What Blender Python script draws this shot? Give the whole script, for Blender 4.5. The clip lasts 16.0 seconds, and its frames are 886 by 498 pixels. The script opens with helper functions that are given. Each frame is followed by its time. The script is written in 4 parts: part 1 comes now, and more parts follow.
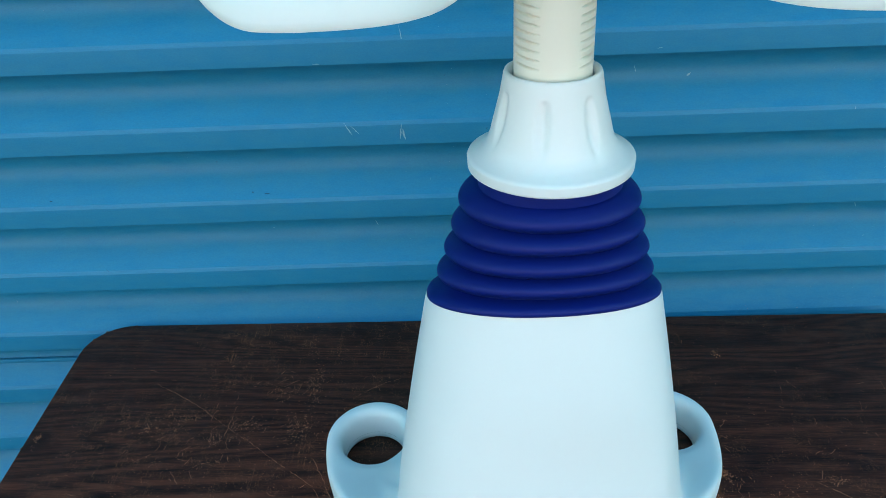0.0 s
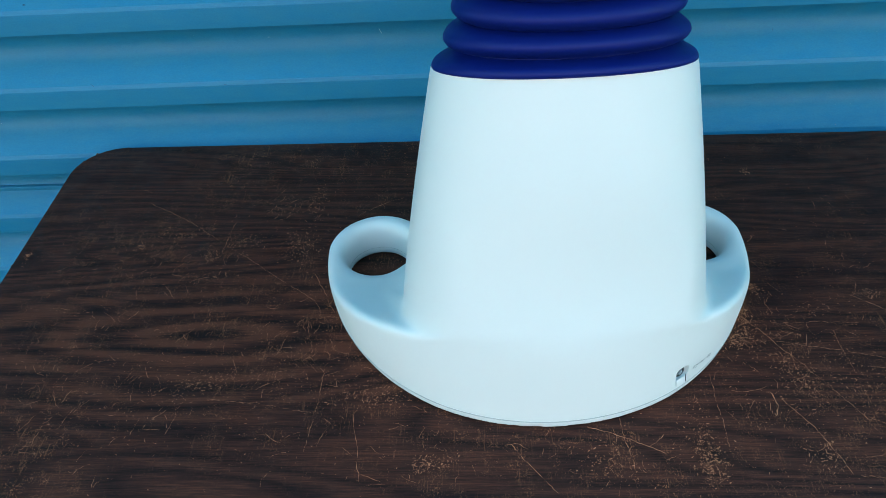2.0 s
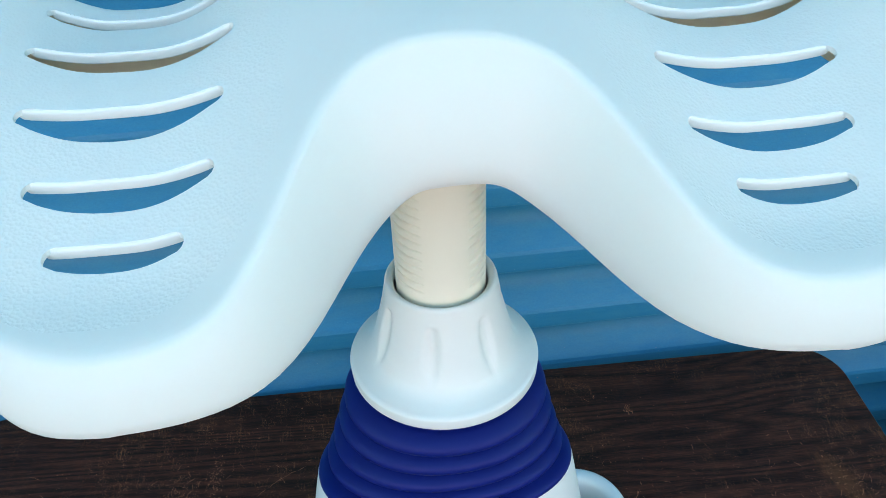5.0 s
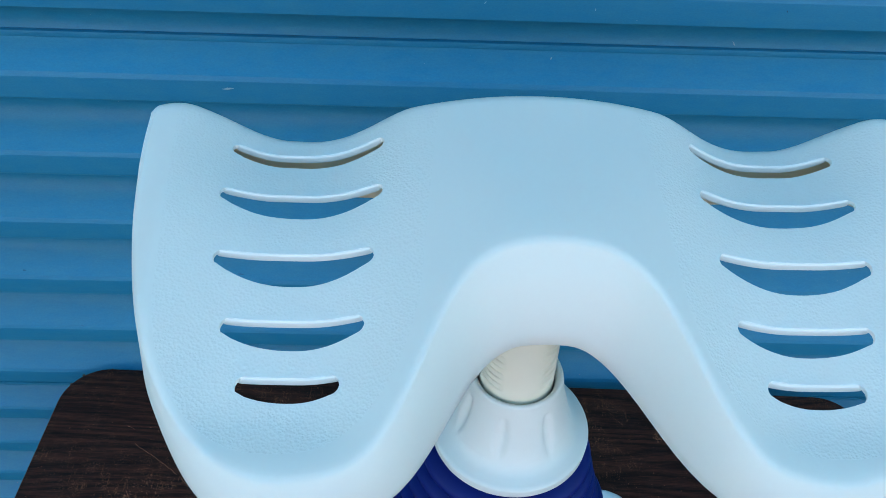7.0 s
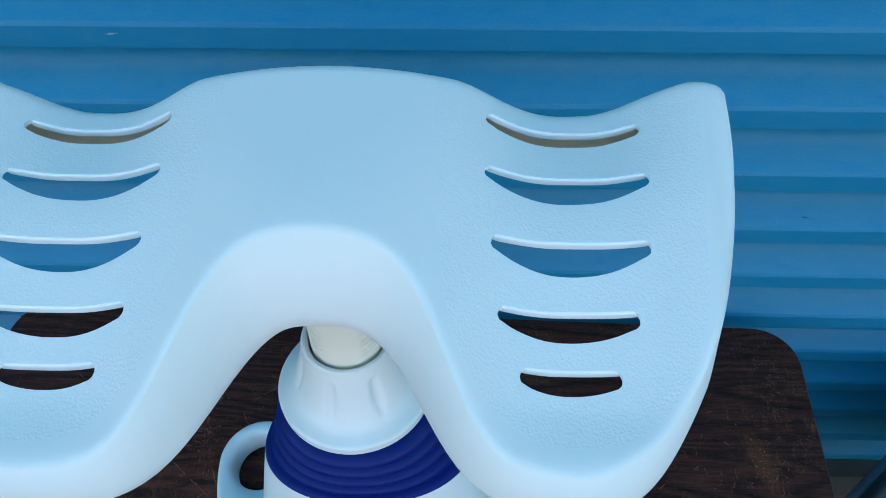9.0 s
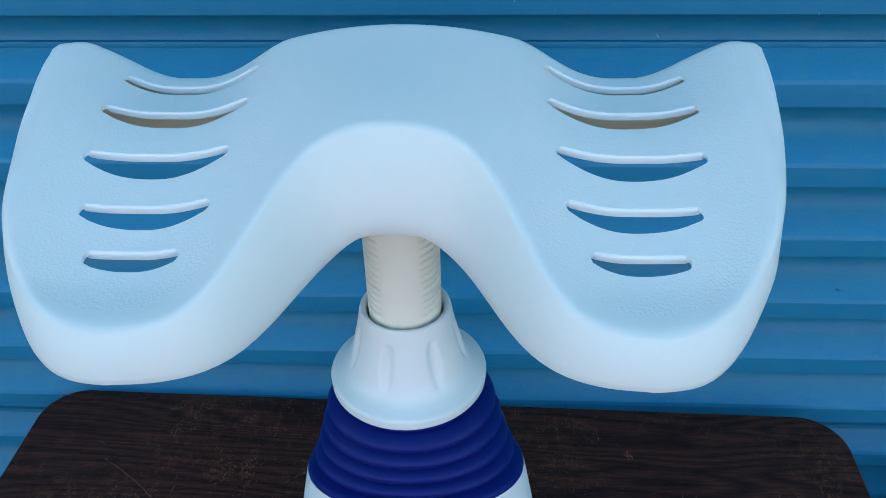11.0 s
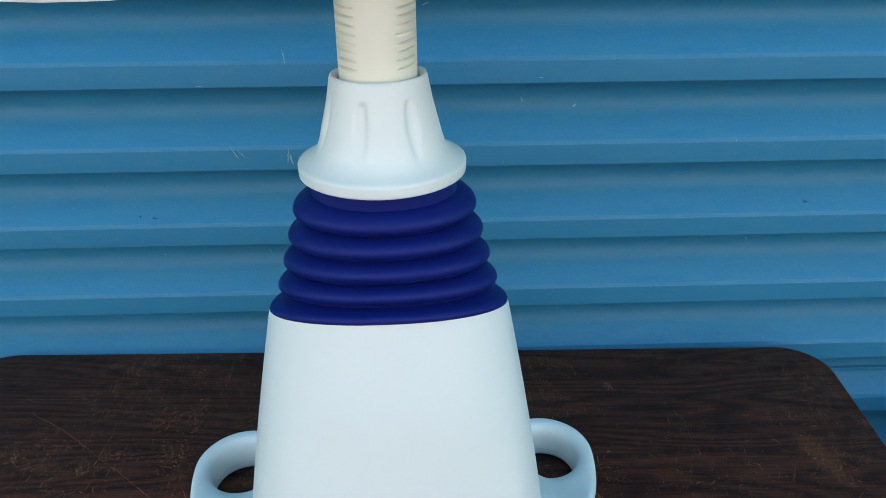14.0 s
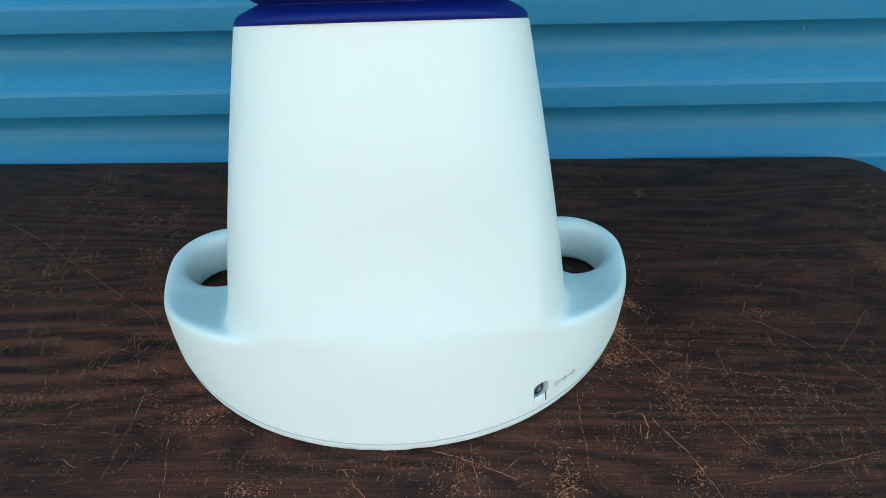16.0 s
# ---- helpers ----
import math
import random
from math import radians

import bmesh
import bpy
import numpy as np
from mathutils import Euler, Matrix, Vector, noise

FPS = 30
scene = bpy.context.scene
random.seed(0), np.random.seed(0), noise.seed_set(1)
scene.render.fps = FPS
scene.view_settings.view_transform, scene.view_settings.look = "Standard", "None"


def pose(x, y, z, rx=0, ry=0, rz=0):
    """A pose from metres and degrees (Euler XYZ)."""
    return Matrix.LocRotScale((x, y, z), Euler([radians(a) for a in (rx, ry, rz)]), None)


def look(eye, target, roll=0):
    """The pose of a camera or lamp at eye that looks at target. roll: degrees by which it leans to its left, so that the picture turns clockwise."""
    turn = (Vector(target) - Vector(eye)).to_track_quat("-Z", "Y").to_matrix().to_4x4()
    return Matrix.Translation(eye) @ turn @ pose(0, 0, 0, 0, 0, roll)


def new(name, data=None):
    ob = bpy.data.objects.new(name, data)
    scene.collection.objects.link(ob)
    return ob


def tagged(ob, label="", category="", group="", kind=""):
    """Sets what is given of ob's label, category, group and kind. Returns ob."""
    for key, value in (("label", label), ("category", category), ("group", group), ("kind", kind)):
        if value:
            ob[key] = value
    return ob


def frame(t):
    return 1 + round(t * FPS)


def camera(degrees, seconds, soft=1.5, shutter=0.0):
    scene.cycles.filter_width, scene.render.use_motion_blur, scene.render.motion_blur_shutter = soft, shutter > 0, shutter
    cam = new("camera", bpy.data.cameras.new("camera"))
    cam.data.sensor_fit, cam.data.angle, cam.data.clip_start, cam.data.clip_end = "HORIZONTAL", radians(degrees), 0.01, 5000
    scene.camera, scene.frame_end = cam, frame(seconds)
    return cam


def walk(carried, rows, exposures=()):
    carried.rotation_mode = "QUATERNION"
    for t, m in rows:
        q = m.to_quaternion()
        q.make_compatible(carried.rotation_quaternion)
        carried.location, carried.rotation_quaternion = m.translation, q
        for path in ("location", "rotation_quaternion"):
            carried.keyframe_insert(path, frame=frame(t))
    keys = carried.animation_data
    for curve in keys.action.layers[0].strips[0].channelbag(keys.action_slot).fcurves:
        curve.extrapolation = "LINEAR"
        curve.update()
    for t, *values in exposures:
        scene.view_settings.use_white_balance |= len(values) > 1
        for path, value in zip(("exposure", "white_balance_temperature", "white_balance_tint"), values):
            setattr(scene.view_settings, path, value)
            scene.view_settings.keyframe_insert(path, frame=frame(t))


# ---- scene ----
cam = camera(58.73, 16.0, soft=0.7)
PATH = [
    (0, look((-0.0363, -0.9110, 1.4644), (-0.0768, -0.0761, 0.9154), -2.72)),
    (0.5, look((-0.0433, -0.9114, 1.4032), (-0.0844, -0.1004, 0.8197), -2.59)),
    (1, look((-0.0428, -0.9095, 1.3618), (-0.0897, -0.1321, 0.7345), -2.87)),
    (1.5, look((-0.0422, -0.9039, 1.3536), (-0.0951, -0.1538, 0.6943), -3.20)),
    (2, look((-0.0357, -0.9037, 1.3590), (-0.0955, -0.1652, 0.6873), -3.92)),
    (2.5, look((-0.0284, -0.8922, 1.3668), (-0.0914, -0.1606, 0.6880), -4.44)),
    (3, look((0.0433, -0.7986, 1.4308), (0.0416, -0.0658, 0.7504), -4.03)),
    (3.5, look((0.0437, -0.7437, 1.4433), (0.1635, -0.0147, 0.7693), -2.21)),
    (4, look((-0.0170, -0.6667, 1.4663), (0.1617, 0.0086, 0.7507), 0.26)),
    (4.5, look((-0.0040, -0.7327, 1.5324), (0.1035, 0.0273, 0.8914), -3.07)),
    (6.8, look((-0.0274, -0.7339, 1.7271), (-0.0380, -0.0024, 1.0454), 1.33)),
    (7, look((-0.0357, -0.7262, 1.7450), (-0.0380, -0.0137, 1.0434), 2.13)),
    (7.5, look((-0.0450, -0.7250, 1.7554), (-0.0363, -0.0477, 1.0197), 3.75)),
    (8, look((-0.0238, -0.7039, 1.7638), (-0.0293, -0.0551, 1.0028), 2.70)),
    (8.5, look((0.0777, -0.6929, 1.7675), (0.0443, -0.0530, 0.9998), -0.62)),
    (9, look((0.1233, -0.6803, 1.7741), (0.0762, -0.0623, 0.9893), -1.39)),
    (9.5, look((0.1264, -0.6967, 1.7765), (0.0548, -0.0796, 0.9929), -2.66)),
    (9.7, look((0.1148, -0.7022, 1.7746), (0.0323, -0.0819, 0.9946), -2.98)),
    (11.8, look((0.0839, -0.9059, 1.5699), (0.0528, -0.0284, 1.0914), -0.68)),
    (12, look((0.0775, -0.9150, 1.5532), (0.0595, -0.0298, 1.0885), -0.43)),
    (12.5, look((0.0685, -0.9130, 1.5422), (0.0682, -0.0155, 1.1011), -0.23)),
    (13, look((0.0689, -0.9176, 1.5096), (0.0755, -0.0203, 1.0683), -0.26)),
    (13.5, look((0.0663, -0.9194, 1.4434), (0.0711, -0.0358, 0.9750), -0.50)),
    (14, look((0.0697, -0.9233, 1.4240), (0.0681, -0.0504, 0.9361), -0.68)),
    (14.5, look((0.0713, -0.9226, 1.3914), (0.0651, -0.0659, 0.8756), -0.83)),
    (15, look((0.0720, -0.9135, 1.3080), (0.0572, -0.0711, 0.7694), -1.11)),
    (15.5, look((0.0754, -0.8962, 1.2776), (0.0579, -0.0746, 0.7078), -1.07)),
    (16, look((0.0769, -0.8882, 1.2516), (0.0524, -0.0838, 0.6581), -1.41)),
]

EXPOSURES = [(0, 1.80, 6350, 17), (2.5, 1.82, 6350, 17), (4.7, 1.83, 6800, 26), (6.8, 1.49, 6200, 25), (8.2, 1.46, 5950, 24), (9.7, 1.42, 5700, 23), (12.0, 1.36, 6000, 30), (12.6, 1.36, 6000, 30), (13.9, 1.64, 6950, 28), (14.5, 1.77, 6700, 24), (15, 1.75, 6650, 23), (16, 1.86, 6850, 18)]
walk(cam, PATH, EXPOSURES)

# ---- world and light: open shade in front of the building, sun behind it ----
world = bpy.data.worlds.new("sky_world")
scene.world = world
world.use_nodes = True
wn = world.node_tree.nodes
sky = wn.new("ShaderNodeTexSky")
sky.sky_type = "NISHITA"
sky.sun_disc = False
sky.sun_elevation = radians(52)
sky.sun_rotation = radians(10)
sky.ozone_density = 0.0
sky.air_density = 1.7
sky.dust_density = 1.6
wn["Background"].inputs["Strength"].default_value = 0.15
sky_tint = wn.new("ShaderNodeMix")
sky_tint.data_type, sky_tint.blend_type = "RGBA", "MULTIPLY"
sky_tint.inputs[0].default_value = 1.0
sky_tint.inputs[7].default_value = (0.50, 1.0, 0.93, 1)  # cyan cast put on the sky's light
world.node_tree.links.new(sky.outputs["Color"], sky_tint.inputs[6])
world.node_tree.links.new(sky_tint.outputs[2], wn["Background"].inputs["Color"])
sun = new("sun", bpy.data.lights.new("sun", "SUN"))
sun.data.energy = 5.0
sun.data.angle = radians(0.5)
sun.data.color = (1.0, 0.95, 0.87)
sun.matrix_world = look((2.0, 9.0, 12.0), (0.4, -0.6, 0.0))

# ---- materials ----


def material(name, color, rough=0.5, metal=0.0):
    m = bpy.data.materials.new(name)
    m.use_nodes = True
    b = m.node_tree.nodes["Principled BSDF"]
    b.inputs["Base Color"].default_value = (*color, 1)
    b.inputs["Roughness"].default_value = rough
    b.inputs["Metallic"].default_value = metal
    return m, m.node_tree.nodes, m.node_tree.links, b


def node(nodes, kind, **values):
    n = nodes.new(kind)
    for key, value in values.items():
        n.inputs[key].default_value = value
    return n


def coords(nodes, links, scale, turn=(0, 0, 0)):
    tc, mp = nodes.new("ShaderNodeTexCoord"), nodes.new("ShaderNodeMapping")
    mp.inputs["Scale"].default_value = scale
    mp.inputs["Rotation"].default_value = turn
    links.new(tc.outputs["Object"], mp.inputs["Vector"])
    return mp.outputs["Vector"]


def noise_tex(nodes, links, vector, scale, detail=4.0, rough=0.55, distort=0.0):
    n = node(nodes, "ShaderNodeTexNoise", Scale=scale, Detail=detail, Roughness=rough, Distortion=distort)
    links.new(vector, n.inputs["Vector"])
    return n.outputs["Fac"]


def ramp(nodes, links, fac, stops):
    r = nodes.new("ShaderNodeValToRGB")
    while len(r.color_ramp.elements) < len(stops):
        r.color_ramp.elements.new(0.5)
    for e, (at, c) in zip(r.color_ramp.elements, stops):
        e.position, e.color = at, (*c, 1) if len(c) == 3 else c
    links.new(fac, r.inputs["Fac"])
    return r.outputs["Color"]


def math_node(nodes, links, op, a, b):
    n = nodes.new("ShaderNodeMath")
    n.operation = op
    for i, v in enumerate((a, b)):
        if isinstance(v, (int, float)):
            n.inputs[i].default_value = v
        else:
            links.new(v, n.inputs[i])
    return n.outputs[0]


def mix_color(nodes, links, fac, a, b, mode="MIX"):
    n = nodes.new("ShaderNodeMix")
    n.data_type, n.blend_type = "RGBA", mode
    for socket, v in ((n.inputs[0], fac), (n.inputs[6], a), (n.inputs[7], b)):
        if isinstance(v, (int, float)):
            socket.default_value = v
        elif isinstance(v, tuple):
            socket.default_value = (*v, 1)
        else:
            links.new(v, socket)
    return n.outputs[2]


def bump(nodes, links, b, height, strength, distance):
    n = node(nodes, "ShaderNodeBump", Strength=strength, Distance=distance)
    links.new(height, n.inputs["Height"])
    links.new(n.outputs["Normal"], b.inputs["Normal"])


def plastic(name, color, rough, grain=2200.0, strength=0.12):
    m, n, l, b = material(name, color, rough)
    v = coords(n, l, (1, 1, 1))
    soft = noise_tex(n, l, v, 9.0, 3)
    l.new(mix_color(n, l, soft, tuple(c * 0.965 for c in color), tuple(min(1, c * 1.02) for c in color)), b.inputs["Base Color"])
    l.new(ramp(n, l, noise_tex(n, l, v, 40.0, 3), [(0.3, (rough - 0.05,) * 3), (0.7, (rough + 0.06,) * 3)]), b.inputs["Roughness"])
    bump(n, l, b, noise_tex(n, l, v, grain, 2), strength, 0.0004)
    return m


def let_through(m, share, color):
    """Thin white plastic lets some light through, warmed on its way."""
    n, l = m.node_tree.nodes, m.node_tree.links
    glow, mix = n.new("ShaderNodeBsdfTranslucent"), n.new("ShaderNodeMixShader")
    glow.inputs["Color"].default_value = (*color, 1)
    mix.inputs[0].default_value = share
    l.new(n["Principled BSDF"].outputs[0], mix.inputs[1])
    l.new(glow.outputs[0], mix.inputs[2])
    l.new(mix.outputs[0], n["Material Output"].inputs["Surface"])


WHITE = plastic("white_moulded_plastic", (0.80, 0.80, 0.79), 0.42)
IVORY = plastic("ivory_plastic", (0.97, 0.80, 0.58), 0.45)
let_through(IVORY, 0.28, (1.0, 0.80, 0.54))
CREAM = plastic("cream_pole_plastic", (0.88, 0.81, 0.69), 0.42)
NAVY = plastic("navy_rubber", (0.0025, 0.0115, 0.145), 0.48, 900.0, 0.1)
NAVY.node_tree.nodes["Principled BSDF"].inputs["Specular IOR Level"].default_value = 0.2


def pad_material():
    m, n, l, b = material("white_grained_pad", (0.80, 0.80, 0.79), 0.5)
    tc = n.new("ShaderNodeTexCoord")
    xyz = n.new("ShaderNodeSeparateXYZ")
    l.new(tc.outputs["Object"], xyz.inputs[0])
    side = math_node(n, l, "ABSOLUTE", xyz.outputs["X"], 0)
    # only the two slotted panels are grained; rim and middle stay smooth
    wide = math_node(n, l, "ADD", math_node(n, l, "MULTIPLY", math_node(n, l, "MAXIMUM", xyz.outputs["Y"], 0.0), 0.075), 0.0778)
    across = math_node(n, l, "DIVIDE", math_node(n, l, "SUBTRACT", side, 0.152), wide)
    ahead = math_node(n, l, "DIVIDE", math_node(n, l, "MINIMUM", xyz.outputs["Y"], 0.0), 0.104)
    reach = math_node(n, l, "ADD", math_node(n, l, "POWER", math_node(n, l, "ABSOLUTE", across, 0), 2.4), math_node(n, l, "MULTIPLY", ahead, ahead))
    inside = math_node(n, l, "LESS_THAN", reach, 1.0)
    vor = node(n, "ShaderNodeTexVoronoi", Scale=560.0)
    l.new(tc.outputs["Object"], vor.inputs["Vector"])
    leather = math_node(n, l, "ADD", vor.outputs["Distance"], math_node(n, l, "MULTIPLY", noise_tex(n, l, tc.outputs["Object"], 520, 3), 0.8))
    grain = math_node(n, l, "MULTIPLY", math_node(n, l, "ADD", leather, 1.4), inside)
    soft = noise_tex(n, l, tc.outputs["Object"], 12.0, 3)
    l.new(mix_color(n, l, soft, (0.925, 0.925, 0.915), (0.955, 0.955, 0.945)), b.inputs["Base Color"])
    l.new(math_node(n, l, "ADD", math_node(n, l, "MULTIPLY", inside, 0.16), 0.44), b.inputs["Roughness"])
    bump(n, l, b, grain, 0.46, 0.0008)
    return m


PAD = pad_material()
let_through(PAD, 0.32, (1.0, 0.97, 0.93))


def shutter_material():
    m, n, l, b = material("blue_painted_sheet_steel", (0.02, 0.19, 0.40), 0.4)
    v = coords(n, l, (1, 1, 1))
    long = coords(n, l, (0.6, 6, 9))
    base = mix_color(n, l, noise_tex(n, l, long, 3.0, 5, 0.6), (0.003, 0.150, 0.290), (0.006, 0.204, 0.378))
    dust = ramp(n, l, noise_tex(n, l, coords(n, l, (2, 5, 5)), 14.0, 6, 0.7), [(0.36, (0, 0, 0)), (0.80, (0.40, 0.40, 0.40))])
    col = mix_color(n, l, dust, base, (0.058, 0.235, 0.305))
    specks = ramp(n, l, noise_tex(n, l, v, 260.0, 2), [(0.765, (0, 0, 0)), (0.79, (1, 1, 1))])
    grit = mix_color(n, l, noise_tex(n, l, coords(n, l, (1, 1, 2.5)), 330.0, 4, 0.7), (0.80, 0.80, 0.80), (1.18, 1.18, 1.18))
    col = mix_color(n, l, 1.0, col, grit, "MULTIPLY")
    gate = ramp(n, l, noise_tex(n, l, v, 11.0, 2), [(0.58, (0, 0, 0)), (0.66, (1, 1, 1))])
    spot = math_node(n, l, "MULTIPLY", specks, gate)
    l.new(mix_color(n, l, spot, col, (0.30, 0.42, 0.48)), b.inputs["Base Color"])
    l.new(ramp(n, l, noise_tex(n, l, v, 25.0, 4), [(0.3, (0.40,) * 3), (0.75, (0.54,) * 3)]), b.inputs["Roughness"])
    b.inputs["Specular IOR Level"].default_value = 0.34
    bump(n, l, b, noise_tex(n, l, long, 5.0, 3), 0.12, 0.004)
    return m


SHUTTER = shutter_material()


def laminate_material():
    m, n, l, b = material("dark_woodgrain_laminate", (0.03, 0.02, 0.018), 0.45)
    arcs = noise_tex(n, l, coords(n, l, (0.8, 6.0, 1.0)), 1.3, 2.0, 0.45, 0.2)
    ring = math_node(n, l, "MULTIPLY_ADD", math_node(n, l, "SINE", math_node(n, l, "MULTIPLY", arcs, 150.0), 0), 0.5)
    ring.node.inputs[2].default_value = 0.5
    ring = math_node(n, l, "POWER", ring, 0.55)
    fine = noise_tex(n, l, coords(n, l, (45, 900, 1)), 1.0, 3.0, 0.7)
    streak = noise_tex(n, l, coords(n, l, (7.0, 260, 1)), 1.0, 5.0, 0.72)
    broad = noise_tex(n, l, coords(n, l, (0.7, 9, 1)), 2.0, 3.0)
    tone = math_node(n, l, "ADD", math_node(n, l, "ADD", math_node(n, l, "MULTIPLY", math_node(n, l, "SUBTRACT", ring, 0.0), 0.17), math_node(n, l, "MULTIPLY", fine, 0.56)),
                     math_node(n, l, "ADD", math_node(n, l, "MULTIPLY", streak, 0.46), math_node(n, l, "MULTIPLY", broad, 0.15)))
    # one broad arched figure in the print
    where = n.new("ShaderNodeSeparateXYZ")
    l.new(coords(n, l, (1, 1, 1)), where.inputs[0])
    wob = noise_tex(n, l, coords(n, l, (3, 14, 1)), 1.0, 3)
    fx = math_node(n, l, "DIVIDE", math_node(n, l, "ADD", where.outputs["X"], 0.335), 0.15)
    fy = math_node(n, l, "DIVIDE", math_node(n, l, "ADD", where.outputs["Y"], 0.050), 0.034)
    away = math_node(n, l, "ADD", math_node(n, l, "SQRT", math_node(n, l, "ADD", math_node(n, l, "MULTIPLY", fx, fx), math_node(n, l, "MULTIPLY", fy, fy)), 0), math_node(n, l, "MULTIPLY", wob, 0.8))
    arch = math_node(n, l, "MAXIMUM", math_node(n, l, "SUBTRACT", 1.0, math_node(n, l, "MULTIPLY", away, 0.24)), 0.0)
    waves = math_node(n, l, "MULTIPLY", math_node(n, l, "ADD", math_node(n, l, "SINE", math_node(n, l, "MULTIPLY", away, 9.5), 0), 0.4), 0.19)
    tone = math_node(n, l, "ADD", tone, math_node(n, l, "MULTIPLY", arch, waves))
    wood = ramp(n, l, tone, [(0.50, (0.0138, 0.0068, 0.0069)), (0.69, (0.046, 0.0158, 0.0122)), (0.88, (0.114, 0.0342, 0.0204))])
    # fine wear: tan flecks where the print has been rubbed through
    v = coords(n, l, (1, 1, 1))
    zone = ramp(n, l, noise_tex(n, l, v, 6.0, 5, 0.65), [(0.40, (0.12, 0.12, 0.12)), (0.62, (1, 1, 1))])
    fleck_a = ramp(n, l, noise_tex(n, l, coords(n, l, (1.0, 0.6, 1), (0, 0, 0.4)), 760.0, 3, 0.75), [(0.585, (0, 0, 0)), (0.62, (1, 1, 1))])
    clump = ramp(n, l, noise_tex(n, l, v, 42.0, 4, 0.7), [(0.44, (0, 0, 0)), (0.58, (1, 1, 1))])
    lines = ramp(n, l, noise_tex(n, l, coords(n, l, (700, 30, 1), (0, 0, 0.22)), 1.0, 3, 0.7), [(0.60, (0, 0, 0)), (0.64, (1, 1, 1))])
    cross = ramp(n, l, noise_tex(n, l, coords(n, l, (60, 900, 1), (0, 0, 0.35)), 1.0, 3, 0.7), [(0.62, (0, 0, 0)), (0.66, (1, 1, 1))])
    thin = math_node(n, l, "MULTIPLY", math_node(n, l, "MAXIMUM", lines, cross), 0.55)
    fleck = math_node(n, l, "MULTIPLY", zone, math_node(n, l, "MAXIMUM", math_node(n, l, "MULTIPLY", fleck_a, clump), math_node(n, l, "MULTIPLY", thin, clump)))
    # two places where the print is rubbed brown
    xyz = n.new("ShaderNodeSeparateXYZ")
    l.new(v, xyz.inputs[0])
    rub = 0.0
    for cx, cy, rx, ry, skew in ((0.520, 0.085, 0.026, 0.070, -0.30), (0.226, 0.005, 0.016, 0.045, -0.2)):
        dy = math_node(n, l, "SUBTRACT", xyz.outputs["Y"], cy)
        dx = math_node(n, l, "SUBTRACT", math_node(n, l, "SUBTRACT", xyz.outputs["X"], cx), math_node(n, l, "MULTIPLY", dy, skew))
        far = math_node(n, l, "ADD", math_node(n, l, "POWER", math_node(n, l, "ABSOLUTE", math_node(n, l, "DIVIDE", dx, rx), 0), 2.0), math_node(n, l, "POWER", math_node(n, l, "ABSOLUTE", math_node(n, l, "DIVIDE", dy, ry), 0), 2.0))
        rub = math_node(n, l, "MAXIMUM", rub, math_node(n, l, "SUBTRACT", 1.0, far))
    worn = math_node(n, l, "ADD", math_node(n, l, "MULTIPLY", rub, 0.5), noise_tex(n, l, coords(n, l, (300, 75, 1), (0, 0, 0.45)), 1.0, 6, 0.75))
    worn = math_node(n, l, "MULTIPLY", math_node(n, l, "GREATER_THAN", rub, 0.0), ramp(n, l, worn, [(0.74, (0, 0, 0)), (0.98, (0.42, 0.42, 0.42))]))
    wood = mix_color(n, l, worn, wood, (0.190, 0.062, 0.026))
    l.new(mix_color(n, l, math_node(n, l, "MULTIPLY", fleck, 0.85), wood, (0.40, 0.140, 0.062)), b.inputs["Base Color"])
    l.new(ramp(n, l, noise_tex(n, l, v, 30.0, 5), [(0.3, (0.38,) * 3), (0.75, (0.58,) * 3)]), b.inputs["Roughness"])
    b.inputs["Specular IOR Level"].default_value = 0.11
    bump(n, l, b, math_node(n, l, "SUBTRACT", fine, fleck), 0.22, 0.0006)
    return m


LAMINATE = laminate_material()


def simple(name, lo, hi, rough, scale, strength=0.3, dist=0.002, metal=0.0):
    m, n, l, b = material(name, lo, rough, metal)
    v = coords(n, l, (1, 1, 1))
    l.new(mix_color(n, l, noise_tex(n, l, v, scale, 6, 0.65), lo, hi), b.inputs["Base Color"])
    bump(n, l, b, noise_tex(n, l, v, scale * 6, 4), strength, dist)
    return m


TAN = simple("exposed_chipboard", (0.40, 0.120, 0.048), (0.66, 0.225, 0.105), 0.7, 160)
RUBBED = simple("rubbed_brown_print", (0.075, 0.036, 0.022), (0.16, 0.082, 0.046), 0.6, 240)
EDGE = simple("dark_edge_moulding", (0.012, 0.010, 0.010), (0.03, 0.022, 0.018), 0.45, 60)
STEEL = simple("grey_painted_tube", (0.10, 0.10, 0.105), (0.16, 0.16, 0.165), 0.4, 30, 0.1, 0.001, 0.6)
RED_GROUND = simple("reddish_bounce_ground", (0.49, 0.290, 0.262), (0.60, 0.362, 0.330), 0.85, 3.0, 0.5, 0.006)
DARK_CONCRETE = simple("dark_grey_concrete", (0.020, 0.024, 0.024), (0.055, 0.06, 0.058), 0.8, 6.0, 0.5, 0.006)
DARK_STRIP = simple("dark_ground_strip", (0.035, 0.035, 0.036), (0.075, 0.073, 0.072), 0.9, 14.0, 0.6, 0.006)
RENDER = simple("painted_render", (0.52, 0.50, 0.46), (0.62, 0.60, 0.56), 0.8, 5.0, 0.4, 0.004)
BOUNCE_WALL = simple("grey_bounce_surface", (0.395, 0.375, 0.368), (0.475, 0.450, 0.443), 0.8, 5.0, 0.4, 0.004)
BLACK = simple("black_plastic", (0.012, 0.012, 0.013), (0.022, 0.022, 0.024), 0.4, 80, 0.1, 0.0004)
